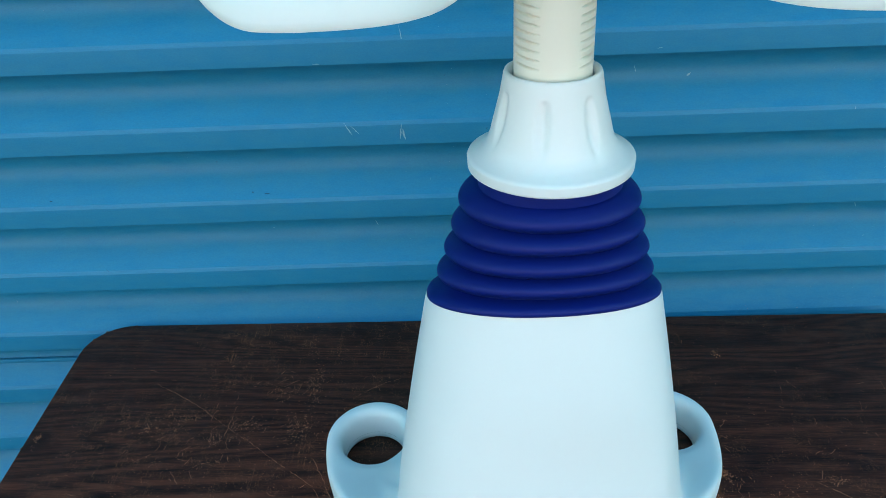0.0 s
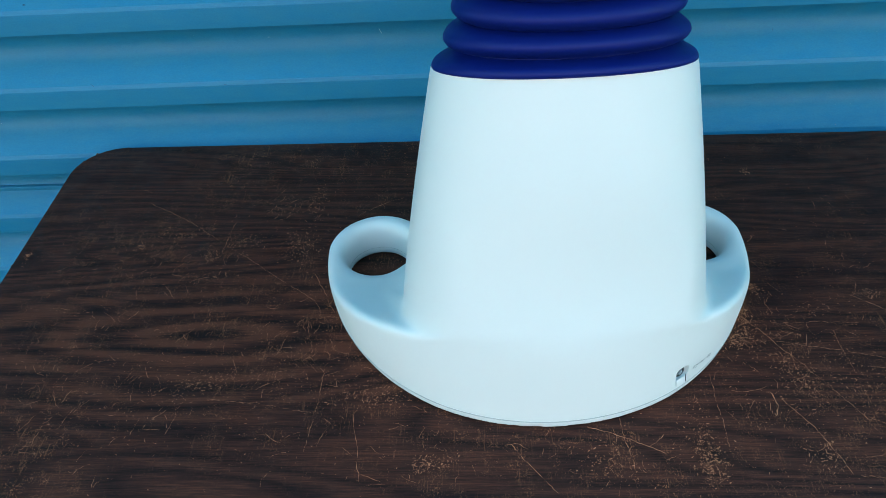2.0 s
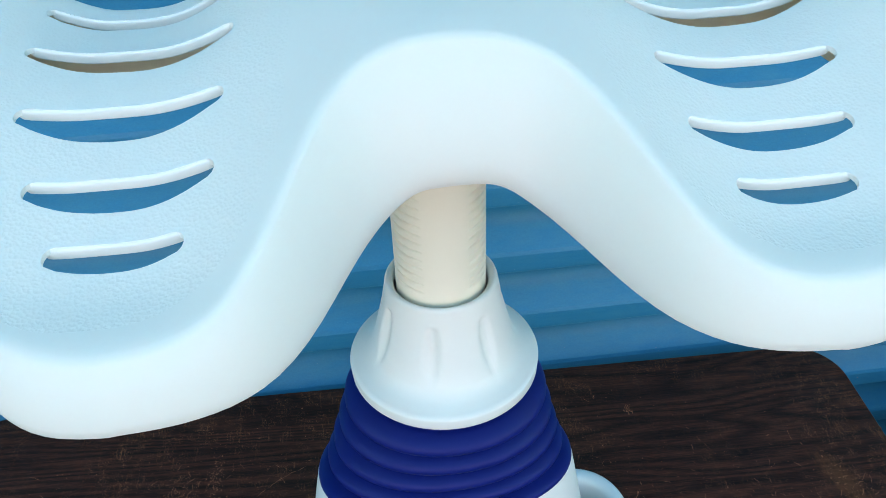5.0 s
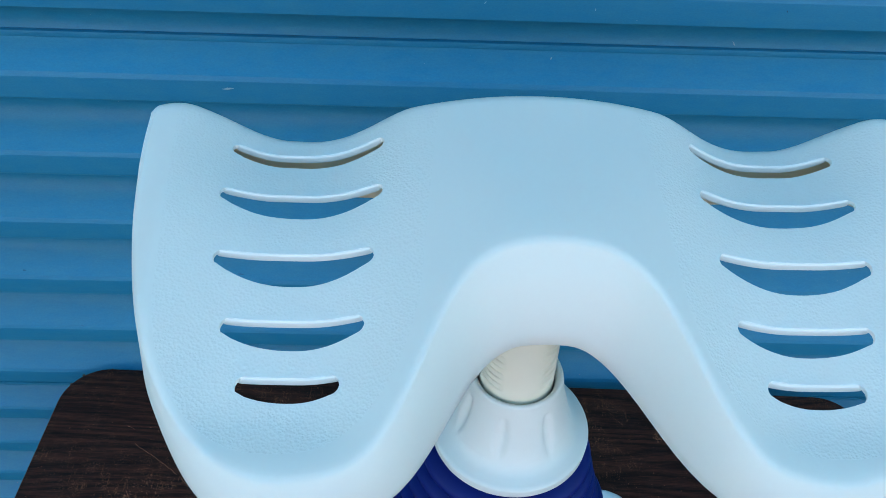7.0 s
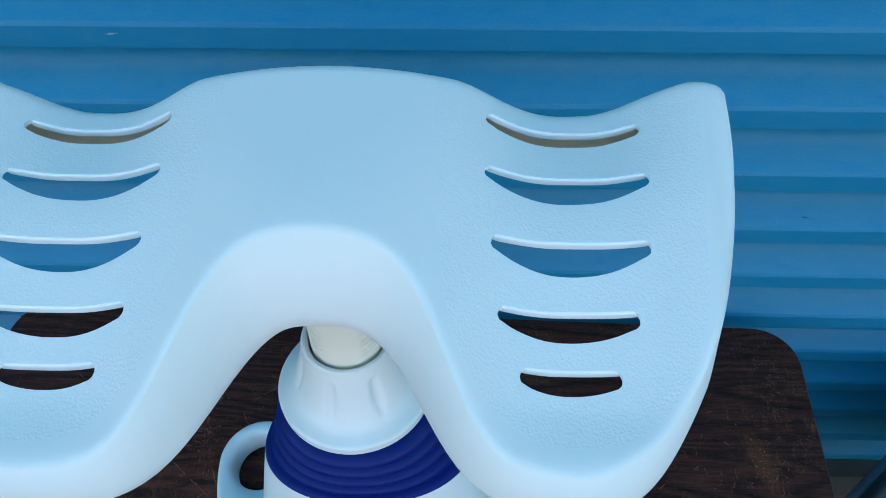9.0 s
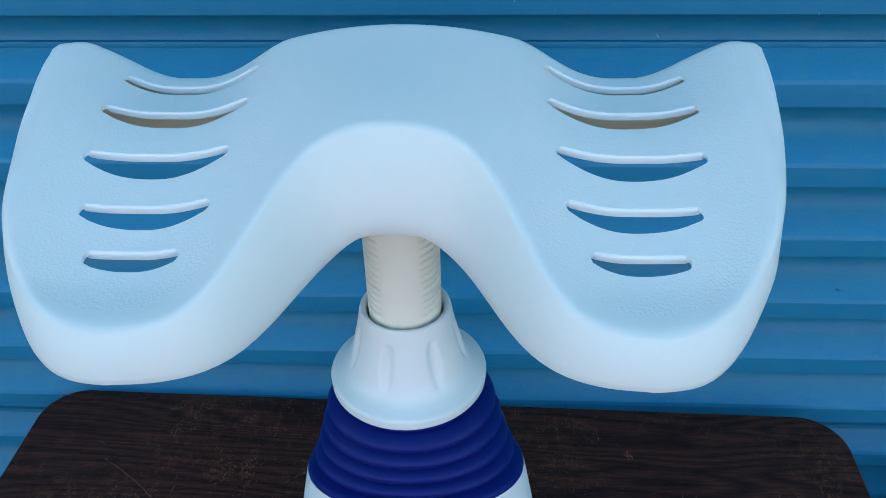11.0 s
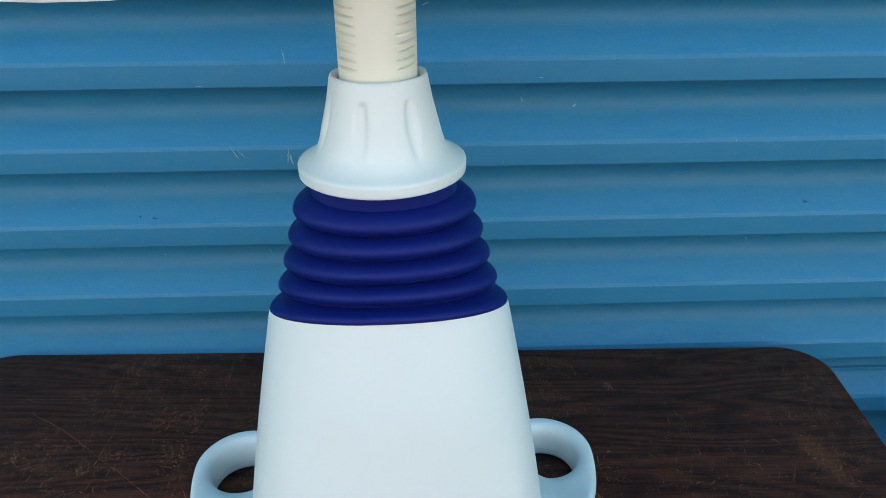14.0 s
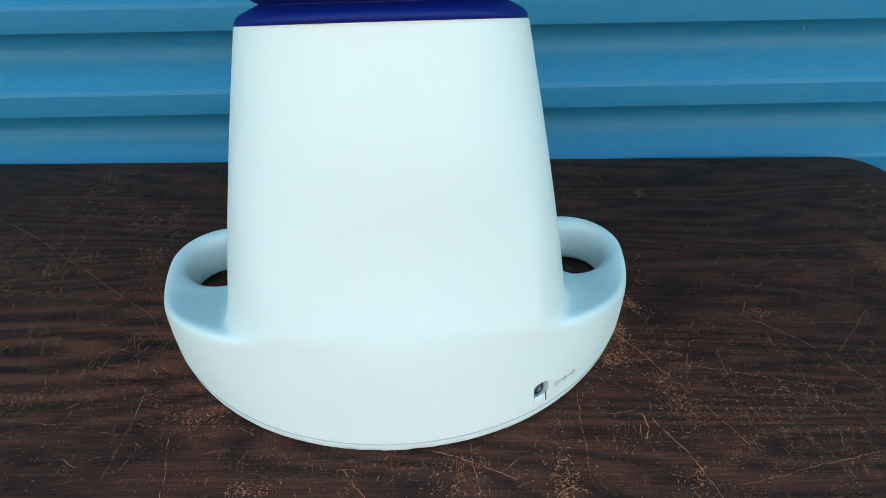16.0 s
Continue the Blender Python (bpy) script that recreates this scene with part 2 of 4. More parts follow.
CHROME = simple("plated_metal", (0.55, 0.55, 0.56), (0.72, 0.72, 0.73), 0.22, 90, 0.05, 0.0002, 1.0)
CLOTH = simple("grey_blue_fabric", (0.10, 0.14, 0.20), (0.16, 0.21, 0.28), 0.85, 300, 0.5, 0.0008)
INK = simple("grey_printed_ink", (0.03, 0.04, 0.05), (0.05, 0.06, 0.07), 0.5, 200, 0.05, 0.0001)
SEAM = simple("shadowed_seam", (0.42, 0.43, 0.43), (0.50, 0.51, 0.51), 0.5, 200, 0.05, 0.0001)
SCUFF = simple("pale_scuffed_paint", (0.16, 0.33, 0.42), (0.30, 0.44, 0.50), 0.6, 120, 0.2, 0.0005)
SPECK = simple("dark_dirt_speck", (0.01, 0.07, 0.13), (0.02, 0.10, 0.18), 0.7, 120, 0.2, 0.0005)

# ---- mesh helpers ----


def smooth(mesh, angle=35.0):
    for p in mesh.polygons:
        p.use_smooth = True
    mesh.set_sharp_from_angle(angle=radians(angle))


def thing(name, at, label, category, group="", kind=""):
    ob = new(name)
    ob.empty_display_size = 0.05
    ob.matrix_world = at if isinstance(at, Matrix) else Matrix.Translation(at)
    return tagged(ob, label, category, group, kind)


def mesh_of(bm, name, mat, angle=35.0, up=False):
    me = bpy.data.meshes.new(name)
    bmesh.ops.recalc_face_normals(bm, faces=bm.faces)
    bm.normal_update()
    if up and sum(f.normal.z * f.calc_area() for f in bm.faces) < 0:
        bmesh.ops.reverse_faces(bm, faces=bm.faces[:])
    bm.to_mesh(me)
    bm.free()
    for m in mat if isinstance(mat, tuple) else (mat,):
        me.materials.append(m)
    smooth(me, angle)
    return me


def part(name, bm, mat, parent=None, label="", angle=35.0):
    """Links a bmesh, in its parent's own coordinates, as one mesh object."""
    ob = new(name, mesh_of(bm, name, mat, angle))
    ob.parent = parent
    return tagged(ob, label)


def box(bm, size, at=(0, 0, 0), m=Matrix()):
    out = bmesh.ops.create_cube(bm, size=1, matrix=m @ Matrix.Translation(at) @ Matrix.Diagonal((*size, 1)))
    return out["verts"]


def rounded_box(size, at=(0, 0, 0), r=0.003, seg=2):
    bm = bmesh.new()
    box(bm, size, at)
    bmesh.ops.bevel(bm, geom=bm.edges[:], offset=r, segments=seg, affect="EDGES", profile=0.5)
    return bm


def loft(rings, cap_first=True, cap_last=True, closed=False):
    """A skin over rings of equal length."""
    bm = bmesh.new()
    rows = [[bm.verts.new(p) for p in ring] for ring in rings]
    n = len(rows[0])
    pairs = list(zip(rows, rows[1:])) + ([(rows[-1], rows[0])] if closed else [])
    for a, b in pairs:
        for i in range(n):
            bm.faces.new((a[i], a[(i + 1) % n], b[(i + 1) % n], b[i]))
    if cap_first and not closed:
        bm.faces.new(rows[0][::-1])
    if cap_last and not closed:
        bm.faces.new(rows[-1])
    return bm


def tube(points, radius, sides=10, closed=False):
    """A round bar along a line of points."""
    pts = [Vector(p) for p in points]
    rings = []
    for i, p in enumerate(pts):
        a = pts[i - 1] if i or closed else p
        b = pts[(i + 1) % len(pts)] if i + 1 < len(pts) or closed else p
        d = (b - a).normalized()
        side = d.cross(Vector((0, 0, 1)))
        side = side.normalized() if side.length > 1e-4 else Vector((1, 0, 0))
        up = side.cross(d)
        r = radius(i / max(1, len(pts) - 1)) if callable(radius) else radius
        rings.append([p + r * (math.cos(t) * side + math.sin(t) * up) for t in (2 * math.pi * k / sides for k in range(sides))])
    return loft(rings, closed=closed)


def lathe(profile, sides=64):
    """Rings (radius, z) round the z axis."""
    return [[(r * math.cos(t), r * math.sin(t), z) for t in (2 * math.pi * k / sides for k in range(sides))] for r, z in profile]


def carve(bm, cutters, mat, name, bevel=0.0, thickness=0.0, angle=35.0):
    """The mesh left when the cutters are taken out of bm, with worn edges."""
    body = new(name, mesh_of(bm, name, mat, up=thickness > 0))
    if thickness:
        s = body.modifiers.new("wall", "SOLIDIFY")
        s.thickness, s.offset, s.material_offset, s.material_offset_rim = thickness, -1.0, 1, 0
    gone = []
    for c in cutters:
        o = new("cutter", mesh_of(c, "cutter", ()))
        d = body.modifiers.new("cut", "BOOLEAN")
        d.object, d.operation, d.solver = o, "DIFFERENCE", "EXACT"
        gone.append(o)
    if bevel:
        v = body.modifiers.new("edge", "BEVEL")
        v.width, v.segments, v.limit_method, v.angle_limit = bevel, 3, "ANGLE", radians(40)
    bpy.context.view_layer.update()
    me = bpy.data.meshes.new_from_object(body.evaluated_get(bpy.context.evaluated_depsgraph_get()))
    me.name = name
    for o in (body, *gone):
        bpy.data.objects.remove(o)
    smooth(me, angle)
    return me


def mould(bm, holes, shell, pocket):
    """Foot and column run together into one skin with soft edges."""
    body = new("body", mesh_of(bm, "body", WHITE))
    upper = new("upper", shell)
    gone = [upper]
    for c in holes:
        o = new("cutter", mesh_of(c, "cutter", ()))
        d = body.modifiers.new("cut", "BOOLEAN")
        d.object, d.operation, d.solver = o, "DIFFERENCE", "EXACT"
        gone.append(o)
    d = body.modifiers.new("join", "BOOLEAN")
    d.object, d.operation, d.solver = upper, "UNION", "EXACT"
    r = body.modifiers.new("skin", "REMESH")
    r.mode, r.voxel_size, r.use_smooth_shade = "VOXEL", 0.0019, True
    q = body.modifiers.new("soft", "SMOOTH")
    q.factor, q.iterations = 0.5, 36
    o = new("cutter", mesh_of(pocket, "cutter", ()))
    d = body.modifiers.new("pocket", "BOOLEAN")
    d.object, d.operation, d.solver = o, "DIFFERENCE", "EXACT"
    gone.append(o)
    bpy.context.view_layer.update()
    me = bpy.data.meshes.new_from_object(body.evaluated_get(bpy.context.evaluated_depsgraph_get()))
    me.name = "body"
    for o in (body, *gone):
        bpy.data.objects.remove(o)
    me.materials.clear()
    me.materials.append(WHITE)
    smooth(me, 50)
    return me


def mesh_part(name, me, parent, label=""):
    ob = new(name, me)
    ob.parent = parent
    return tagged(ob, label)


def smoothstep(a, b, x):
    t = min(1.0, max(0.0, (x - a) / (b - a)))
    return t * t * (3 - 2 * t)


# ---- setting: ground, building front, sill ----
GROUND_Z, TABLE_Z = 0.0, 0.74
# the shutter stands a little askew to the table
WALL = Matrix.Translation((0, 0.0155, 1.0)) @ pose(0, 0, 0, 1.46, 0.32, 1.72)


def build_setting():
    # the ground's red is picked to warm the light it bounces
    bm = bmesh.new()
    bmesh.ops.create_grid(bm, x_segments=40, y_segments=40, size=300)
    for v in bm.verts:
        v.co.z = 0.01 * noise.noise(v.co * 0.05) if v.co.length > 12 else 0
    tagged(part("ground", bm, RED_GROUND), "plain ground in front of the building, red to warm bounced light", "ground", kind="structure")
    # dark strip out of view, added to weaken light bounced up from the ground
    bm = rounded_box((60, 9.0, 0.03), (0, -4.46, -0.011), 0.004)
    tagged(part("pavement", bm, DARK_STRIP), "unseen dark strip along the building, added to cut bounced light", "pavement", kind="structure")
    bm = bmesh.new()
    # height is set for the shadow the unseen upper wall throws on the yard
    half, top, height, deep = 2.3, 2.75, 8.0, 0.35
    for x0, x1, z0, z1 in ((-16, -half, 0, height), (half, 16, 0, height), (-half, half, top, height)):
        box(bm, (x1 - x0, deep, z1 - z0), ((x0 + x1) / 2, 0.02 + deep / 2, (z0 + z1) / 2 - 1.0), WALL)
    # roof slab, out of view, added to close that shadow
    box(bm, (32, 5.0, 0.2), (0, 2.6, height - 1.1), WALL)
    # unseen wall, added so sunlight bounces back onto the upright faces
    opposite = bmesh.new()
    box(opposite, (32, 0.3, 6.2), (0, -9.15, 3.1))
    tagged(part("south_bounce_wall", opposite, BOUNCE_WALL), "unseen grey wall added across the yard to bounce sunlight back", "wall", kind="structure")
    tagged(part("wall_north", bm, RENDER), "plain rendered wall around the shutter, out of view, made tall to shade the yard", "wall", kind="structure")
    bm = rounded_box((2 * half, 0.34, 0.165), (0, 0.13, 0.0825 - 1.02), 0.008)
    bm.transform(WALL)
    tagged(part("door_sill", bm, DARK_CONCRETE), "raised concrete sill under the shutter", "sill", kind="structure")


PITCH = 0.1103


def build_shutter():
    door = thing("roller_shutter", WALL, "blue painted corrugated steel roller shutter, closed and dusty", "shutter", kind="structure")
    half = 2.3
    # flat front face, a sharp undercut, then a hollow that sweeps out to the next edge
    prof = [(0.0425, 0.0010), (0.0410, 0.0003), (0.0385, 0.0), (0.0135, 0.0), (0.0124, 0.0006), (0.0120, 0.0036), (0.0088, 0.0185), (0.0040, 0.0240), (-0.0010, 0.0285),
            (-0.0060, 0.0318), (-0.0110, 0.0338), (-0.0175, 0.0348), (-0.0235, 0.0343), (-0.0295, 0.0325), (-0.0355, 0.0295), (-0.0420, 0.0245), (-0.0640, 0.0026), (-0.0660, 0.0016), (-0.0678, 0.0010)]
    bm = bmesh.new()
    rows = []
    for x in (-half, half):
        rows.append([bm.verts.new((x, y, z)) for z, y in prof] + [bm.verts.new((x, 0.043, z)) for z in (prof[-1][0], prof[0][0])])
    n = len(rows[0])
    for i in range(n):
        bm.faces.new((rows[0][i], rows[0][(i + 1) % n], rows[1][(i + 1) % n], rows[1][i]))
    for r in rows:
        bm.faces.new(r)
    me = mesh_of(bm, "slat", SHUTTER, 17)
    for k in range(-5, 17):
        ob = new("slat", me)
        ob.parent = door
        ob.location = (0, 0, 0.7867 - 1.0 + PITCH * k)
    low = 0.7867 - 1.0 - PITCH * 5 - 0.066
    part("bottom_bar", rounded_box((2 * half, 0.04, 0.05), (0, 0.022, low - 0.02), 0.006), SHUTTER, door)
    # lapped sheet joints
    for k in (5, -1):
        z = 0.7867 - 1.0 + PITCH * k - 0.0335
        part("lap_joint", rounded_box((2 * half, 0.007, 0.0075), (0, 0.0302, z), 0.0010), SHUTTER, door)
    # scuffs and specks in the paint
    rng = random.Random(4)
    marks = [(-0.315, 0.951, 0.008, 0.0016, 10, SPECK), (-0.335, 0.953, 0.003, 0.002, 40, SPECK), (-0.195, 1.046, 0.020, 0.0012, 62, SCUFF),
             (-0.186, 1.044, 0.016, 0.001, 48, SCUFF), (-0.128, 1.040, 0.022, 0.0012, 97, SCUFF), (-0.124, 1.036, 0.016, 0.002, 80, SCUFF),
             (0.240, 1.088, 0.006, 0.0018, 140, SCUFF), (0.565, 0.950, 0.009, 0.003, 20, SPECK), (-0.61, 0.952, 0.004, 0.002, 0, SPECK),
             (-0.12, 1.163, 0.028, 0.001, 82, SCUFF), (0.05, 1.22, 0.012, 0.001, 160, SCUFF), (-0.28, 1.262, 0.014, 0.0016, 175, SCUFF)]
    for i in range(54):
        marks.append((rng.uniform(-0.75, 0.8), rng.uniform(0.76, 1.45), rng.uniform(0.002, 0.010), rng.uniform(0.0004, 0.0010), rng.choice((0, 80, 90, 100, 60, 125)) + rng.uniform(-9, 9), SCUFF if i % 3 else SPECK))
    for x, z, size, w, turn, mat in marks:
        zl = z - 1.0 + 0.0056 * x
        off = (zl - (0.7867 - 1.0)) % PITCH
        off = off - PITCH if off > 0.0425 else off
        y = np.interp(-off, [-p[0] for p in prof], [p[1] for p in prof])
        bm = bmesh.new()
        nseg = 7
        side = [bm.verts.new((size * (i / nseg - 0.5), 0, w * (0.25 + 0.75 * rng.random()) * math.sin(math.pi * (i + 0.4) / (nseg + 0.8)))) for i in range(nseg + 1)]
        other = [bm.verts.new((size * (i / nseg - 0.5), 0, -w * (0.25 + 0.75 * rng.random()) * math.sin(math.pi * (i + 0.4) / (nseg + 0.8)))) for i in range(nseg + 1)]
        for i in range(nseg):
            bm.faces.new((side[i], side[i + 1], other[i + 1], other[i]))
        bm.transform(pose(x, float(y) - 0.0009, zl, 0, turn, 0))
        part("paint_scuff", bm, mat, door)


# ---- table ----
TABLE_X, TABLE_D = 0.606, 0.61


def rounded_rect(x0, x1, y0, y1, r, seg=12):
    pts = []
    for cx, cy, a in ((x1 - r, y1 - r, 0), (x0 + r, y1 - r, 90), (x0 + r, y0 + r, 180), (x1 - r, y0 + r, 270)):
        pts += [(cx + r * math.cos(radians(a + 90 * i / seg)), cy + r * math.sin(radians(a + 90 * i / seg))) for i in range(seg + 1)]
    return pts


def build_table():
    table = thing("folding_table", (0, -TABLE_D / 2, 0), "scratched dark brown woodgrain laminate folding table with rounded corners", "table")
    h = TABLE_D / 2
    rings = []
    for inset, z in ((0.0015, -0.026), (0.0, -0.0245), (0.0, -0.0015), (0.0004, -0.0006), (0.0018, 0.0)):
        rings.append([(x, y, TABLE_Z + z) for x, y in rounded_rect(-TABLE_X + inset, TABLE_X - inset, -h + inset, h - inset, 0.062 - inset)])
    part("tabletop", loft(rings), LAMINATE, table)
    rings = []
    for out, z in ((0.0002, -0.0235), (0.0016, -0.022), (0.0020, -0.012), (0.0016, -0.003), (0.0002, -0.0016)):
        rings.append([(x, y, TABLE_Z + z) for x, y in rounded_rect(-TABLE_X - out, TABLE_X + out, -h - out, h + out, 0.062 + out)])
    part("edge_band", loft(rings, False, False), EDGE, table, "dark edge moulding worn pale at the corners")
    for sx in (-1, 1):
        x = sx * (TABLE_X - 0.12)
        part("apron_rail", rounded_box((0.02, TABLE_D - 0.1, 0.045), (x * 1.12, 0, TABLE_Z - 0.0495), 0.003), STEEL, table)
        for y in (-h + 0.07, h - 0.07):
            part("leg", tube([(x, y, 0.004), (x, y, 0.3), (x, y, TABLE_Z - 0.0275)], 0.0125, 14), STEEL, table)
        part("crossbar", tube([(x, -h + 0.07, 0.12), (x, h - 0.07, 0.12)], 0.009, 12), STEEL, table)
    # chipped pale spots along the moulding
    rng = random.Random(11)
    for x, y in ((-0.598, 0.305 - 0.03), (-0.585, 0.305 - 0.013), (-0.56, 0.305 - 0.0035), (-0.545, 0.305), (0.606, 0.305 - 0.15), (0.607, 0.305 - 0.17), (0.606, 0.305 - 0.26), (-0.606, 0.305 - 0.24)):
        bm = bmesh.new()
        bmesh.ops.create_icosphere(bm, subdivisions=2, radius=1)
        for v in bm.verts:
            v.co *= 1 + 0.35 * noise.noise(v.co * 2.3 + Vector((x * 50, y * 50, 0)))
        bm.transform(Matrix.Translation((x, y, TABLE_Z - 0.002)) @ Matrix.Diagonal((0.0016 + 0.0012 * rng.random(), 0.0022, 0.0010, 1)))
        part("chip", bm, RUBBED, table)
    build_wear(table)


def build_wear(table):
    """Scratches and rubbed spots, each a thin sliver just proud of the print."""
    rng = random.Random(7)
    bm = bmesh.new()
    top = TABLE_Z + 0.00025

    def sliver(points, w):
        n, top = len(points), TABLE_Z + 0.00025 + 0.0003 * rng.random()
        left, right = [], []
        for i, (x, y) in enumerate(points):
            a, b = points[max(0, i - 1)], points[min(n - 1, i + 1)]
            d = Vector((b[0] - a[0], b[1] - a[1]))
            d = d.normalized() if d.length else Vector((1, 0))
            k = 0.62 * w * (0.15 + 0.85 * rng.random()) * (0.25 if i in (0, n - 1) else 1.0) * 0.5
            left.append(bm.verts.new((x - d.y * k, y + d.x * k, top)))
            right.append(bm.verts.new((x + d.y * k, y - d.x * k, top)))
        for i in range(n - 1):
            bm.faces.new((left[i], left[i + 1], right[i + 1], right[i]))

    def line(x0, y0, x1, y1, w, bow=0.0, gaps=0.25):
        long = math.hypot(x1 - x0, y1 - y0)
        n = max(4, int(long / 0.0032))
        gaps = gaps + (0.14 if long > 0.03 else 0.0)

        def wave(seed, t):
            return 0.018 * long * noise.noise(Vector((seed * 91.0, t * 3.0, 4.0))) + 0.0012 * noise.noise(Vector((seed * 57.0, t * long * 90.0, 9.0)))

        pts = []
        for i in range(n + 1):
            t = i / n
            s = bow * math.sin(math.pi * t)
            pts.append((x0 + (x1 - x0) * t - (y1 - y0) * s + wave(x0 + 0.05, t) + rng.uniform(-1, 1) * 0.0006, y0 + (y1 - y0) * t + (x1 - x0) * s + wave(y0, t) + rng.uniform(-1, 1) * 0.0006))
        run = [pts[0]]
        for p in pts[1:]:
            run.append(p)
            if rng.random() < gaps:
                if len(run) > 2:
                    sliver(run, w)
                run = [p]
        if len(run) > 2:
            sliver(run, w)

    def patch(cx, cy, rx, ry, turn, count, size):
        c, s = math.cos(turn), math.sin(turn)
        for _ in range(int(count * 6)):
            u, v = rng.gauss(0, 0.42) * rx, rng.gauss(0, 0.42) * ry
            x, y = cx + u * c - v * s, cy + u * s + v * c
            r, a0 = 0.40 * size * (0.3 + rng.random() ** 2 * 2.0), rng.random() * 6.28
            k, lie, thin = rng.randint(6, 9), (rng.gauss(1.2, 0.6) if rng.random() < 0.55 else rng.gauss(0.1, 0.4)), rng.uniform(0.22, 0.6)
            ring, lift = [], top + 0.0003 * rng.random()
            for i in range(k):
                q = r * (0.35 + 0.9 * rng.random())
                e, g = q * 1.5 * math.cos(a0 + 6.283 * i / k), q * thin * math.sin(a0 + 6.283 * i / k)
                ring.append(bm.verts.new((x + e * math.cos(lie) - g * math.sin(lie), y + e * math.sin(lie) + g * math.cos(lie), lift)))
            bm.faces.new(ring)

    oy = TABLE_D / 2
    # rubbed places
    for cx, cy, rx, ry, turn, count, size in ((0.222, -0.322, 0.013, 0.030, 0.15, 60, 0.0016), (0.243, -0.290, 0.022, 0.010, -0.8, 26, 0.0016), (0.266, -0.421, 0.012, 0.028, 0.5, 16, 0.0013), (0.083, -0.441, 0.024, 0.014, 0.3, 36, 0.0012), (0.368, -0.303, 0.020, 0.007, 0.1, 18, 0.0014), (-0.456, -0.212, 0.012, 0.008, 0.0, 12, 0.0012), (-0.367, -0.229, 0.012, 0.014, 0.0, 14, 0.0012), (-0.592, -0.228, 0.006, 0.014, 0.0, 10, 0.0014), (-0.324, -0.418, 0.05, 0.016, 0.2, 40, 0.0012), (0.157, -0.509, 0.016, 0.030, 0.15, 44, 0.0013), (0.523, -0.215, 0.030, 0.075, 0.45, 8, 0.0015), (0.545, -0.295, 0.03, 0.03, 0, 6, 0.0014),
                                               (-0.252, -0.135, 0.011, 0.055, 0.05, 34, 0.0012), (0.253, -0.411, 0.020, 0.034, 0.4, 22, 0.0013), (0.299, -0.324, 0.03, 0.014, 0.2, 16, 0.0012), (0.259, -0.500, 0.018, 0.026, 0.2, 24, 0.0014), (0.068, -0.507, 0.034, 0.022, -0.3, 24, 0.0013), (-0.262, -0.215, 0.035, 0.040, 0.0, 70, 0.0012), (0.016, -0.444, 0.024, 0.012, 0.1, 22, 0.0016),
                                               (0.129, -0.391, 0.03, 0.012, 0.1, 40, 0.0013), (0.21, -0.365, 0.035, 0.02, 0.4, 60, 0.0015), (-0.15, -0.435, 0.06, 0.016, 0.0, 50, 0.0013),
                                               (-0.33, -0.205, 0.03, 0.012, 0, 26, 0.0011), (-0.42, -0.19, 0.04, 0.02, 0, 30, 0.0011), (0.288, -0.085, 0.006, 0.010, 0, 10, 0.0017),
                                               (0.16, -0.49, 0.02, 0.04, 0.1, 40, 0.0012), (-0.09, -0.51, 0.03, 0.012, 0.2, 30, 0.0013), (0.33, -0.42, 0.10, 0.05, 0.1, 90, 0.0011),
                                               (0.0, -0.25, 0.75, 0.30, 0, 420, 0.0009), (0.25, -0.42, 0.30, 0.12, 0, 230, 0.0009), (-0.30, -0.43, 0.30, 0.10, 0, 150, 0.0009)):
        patch(cx, cy + oy, rx, ry, turn, count, size)
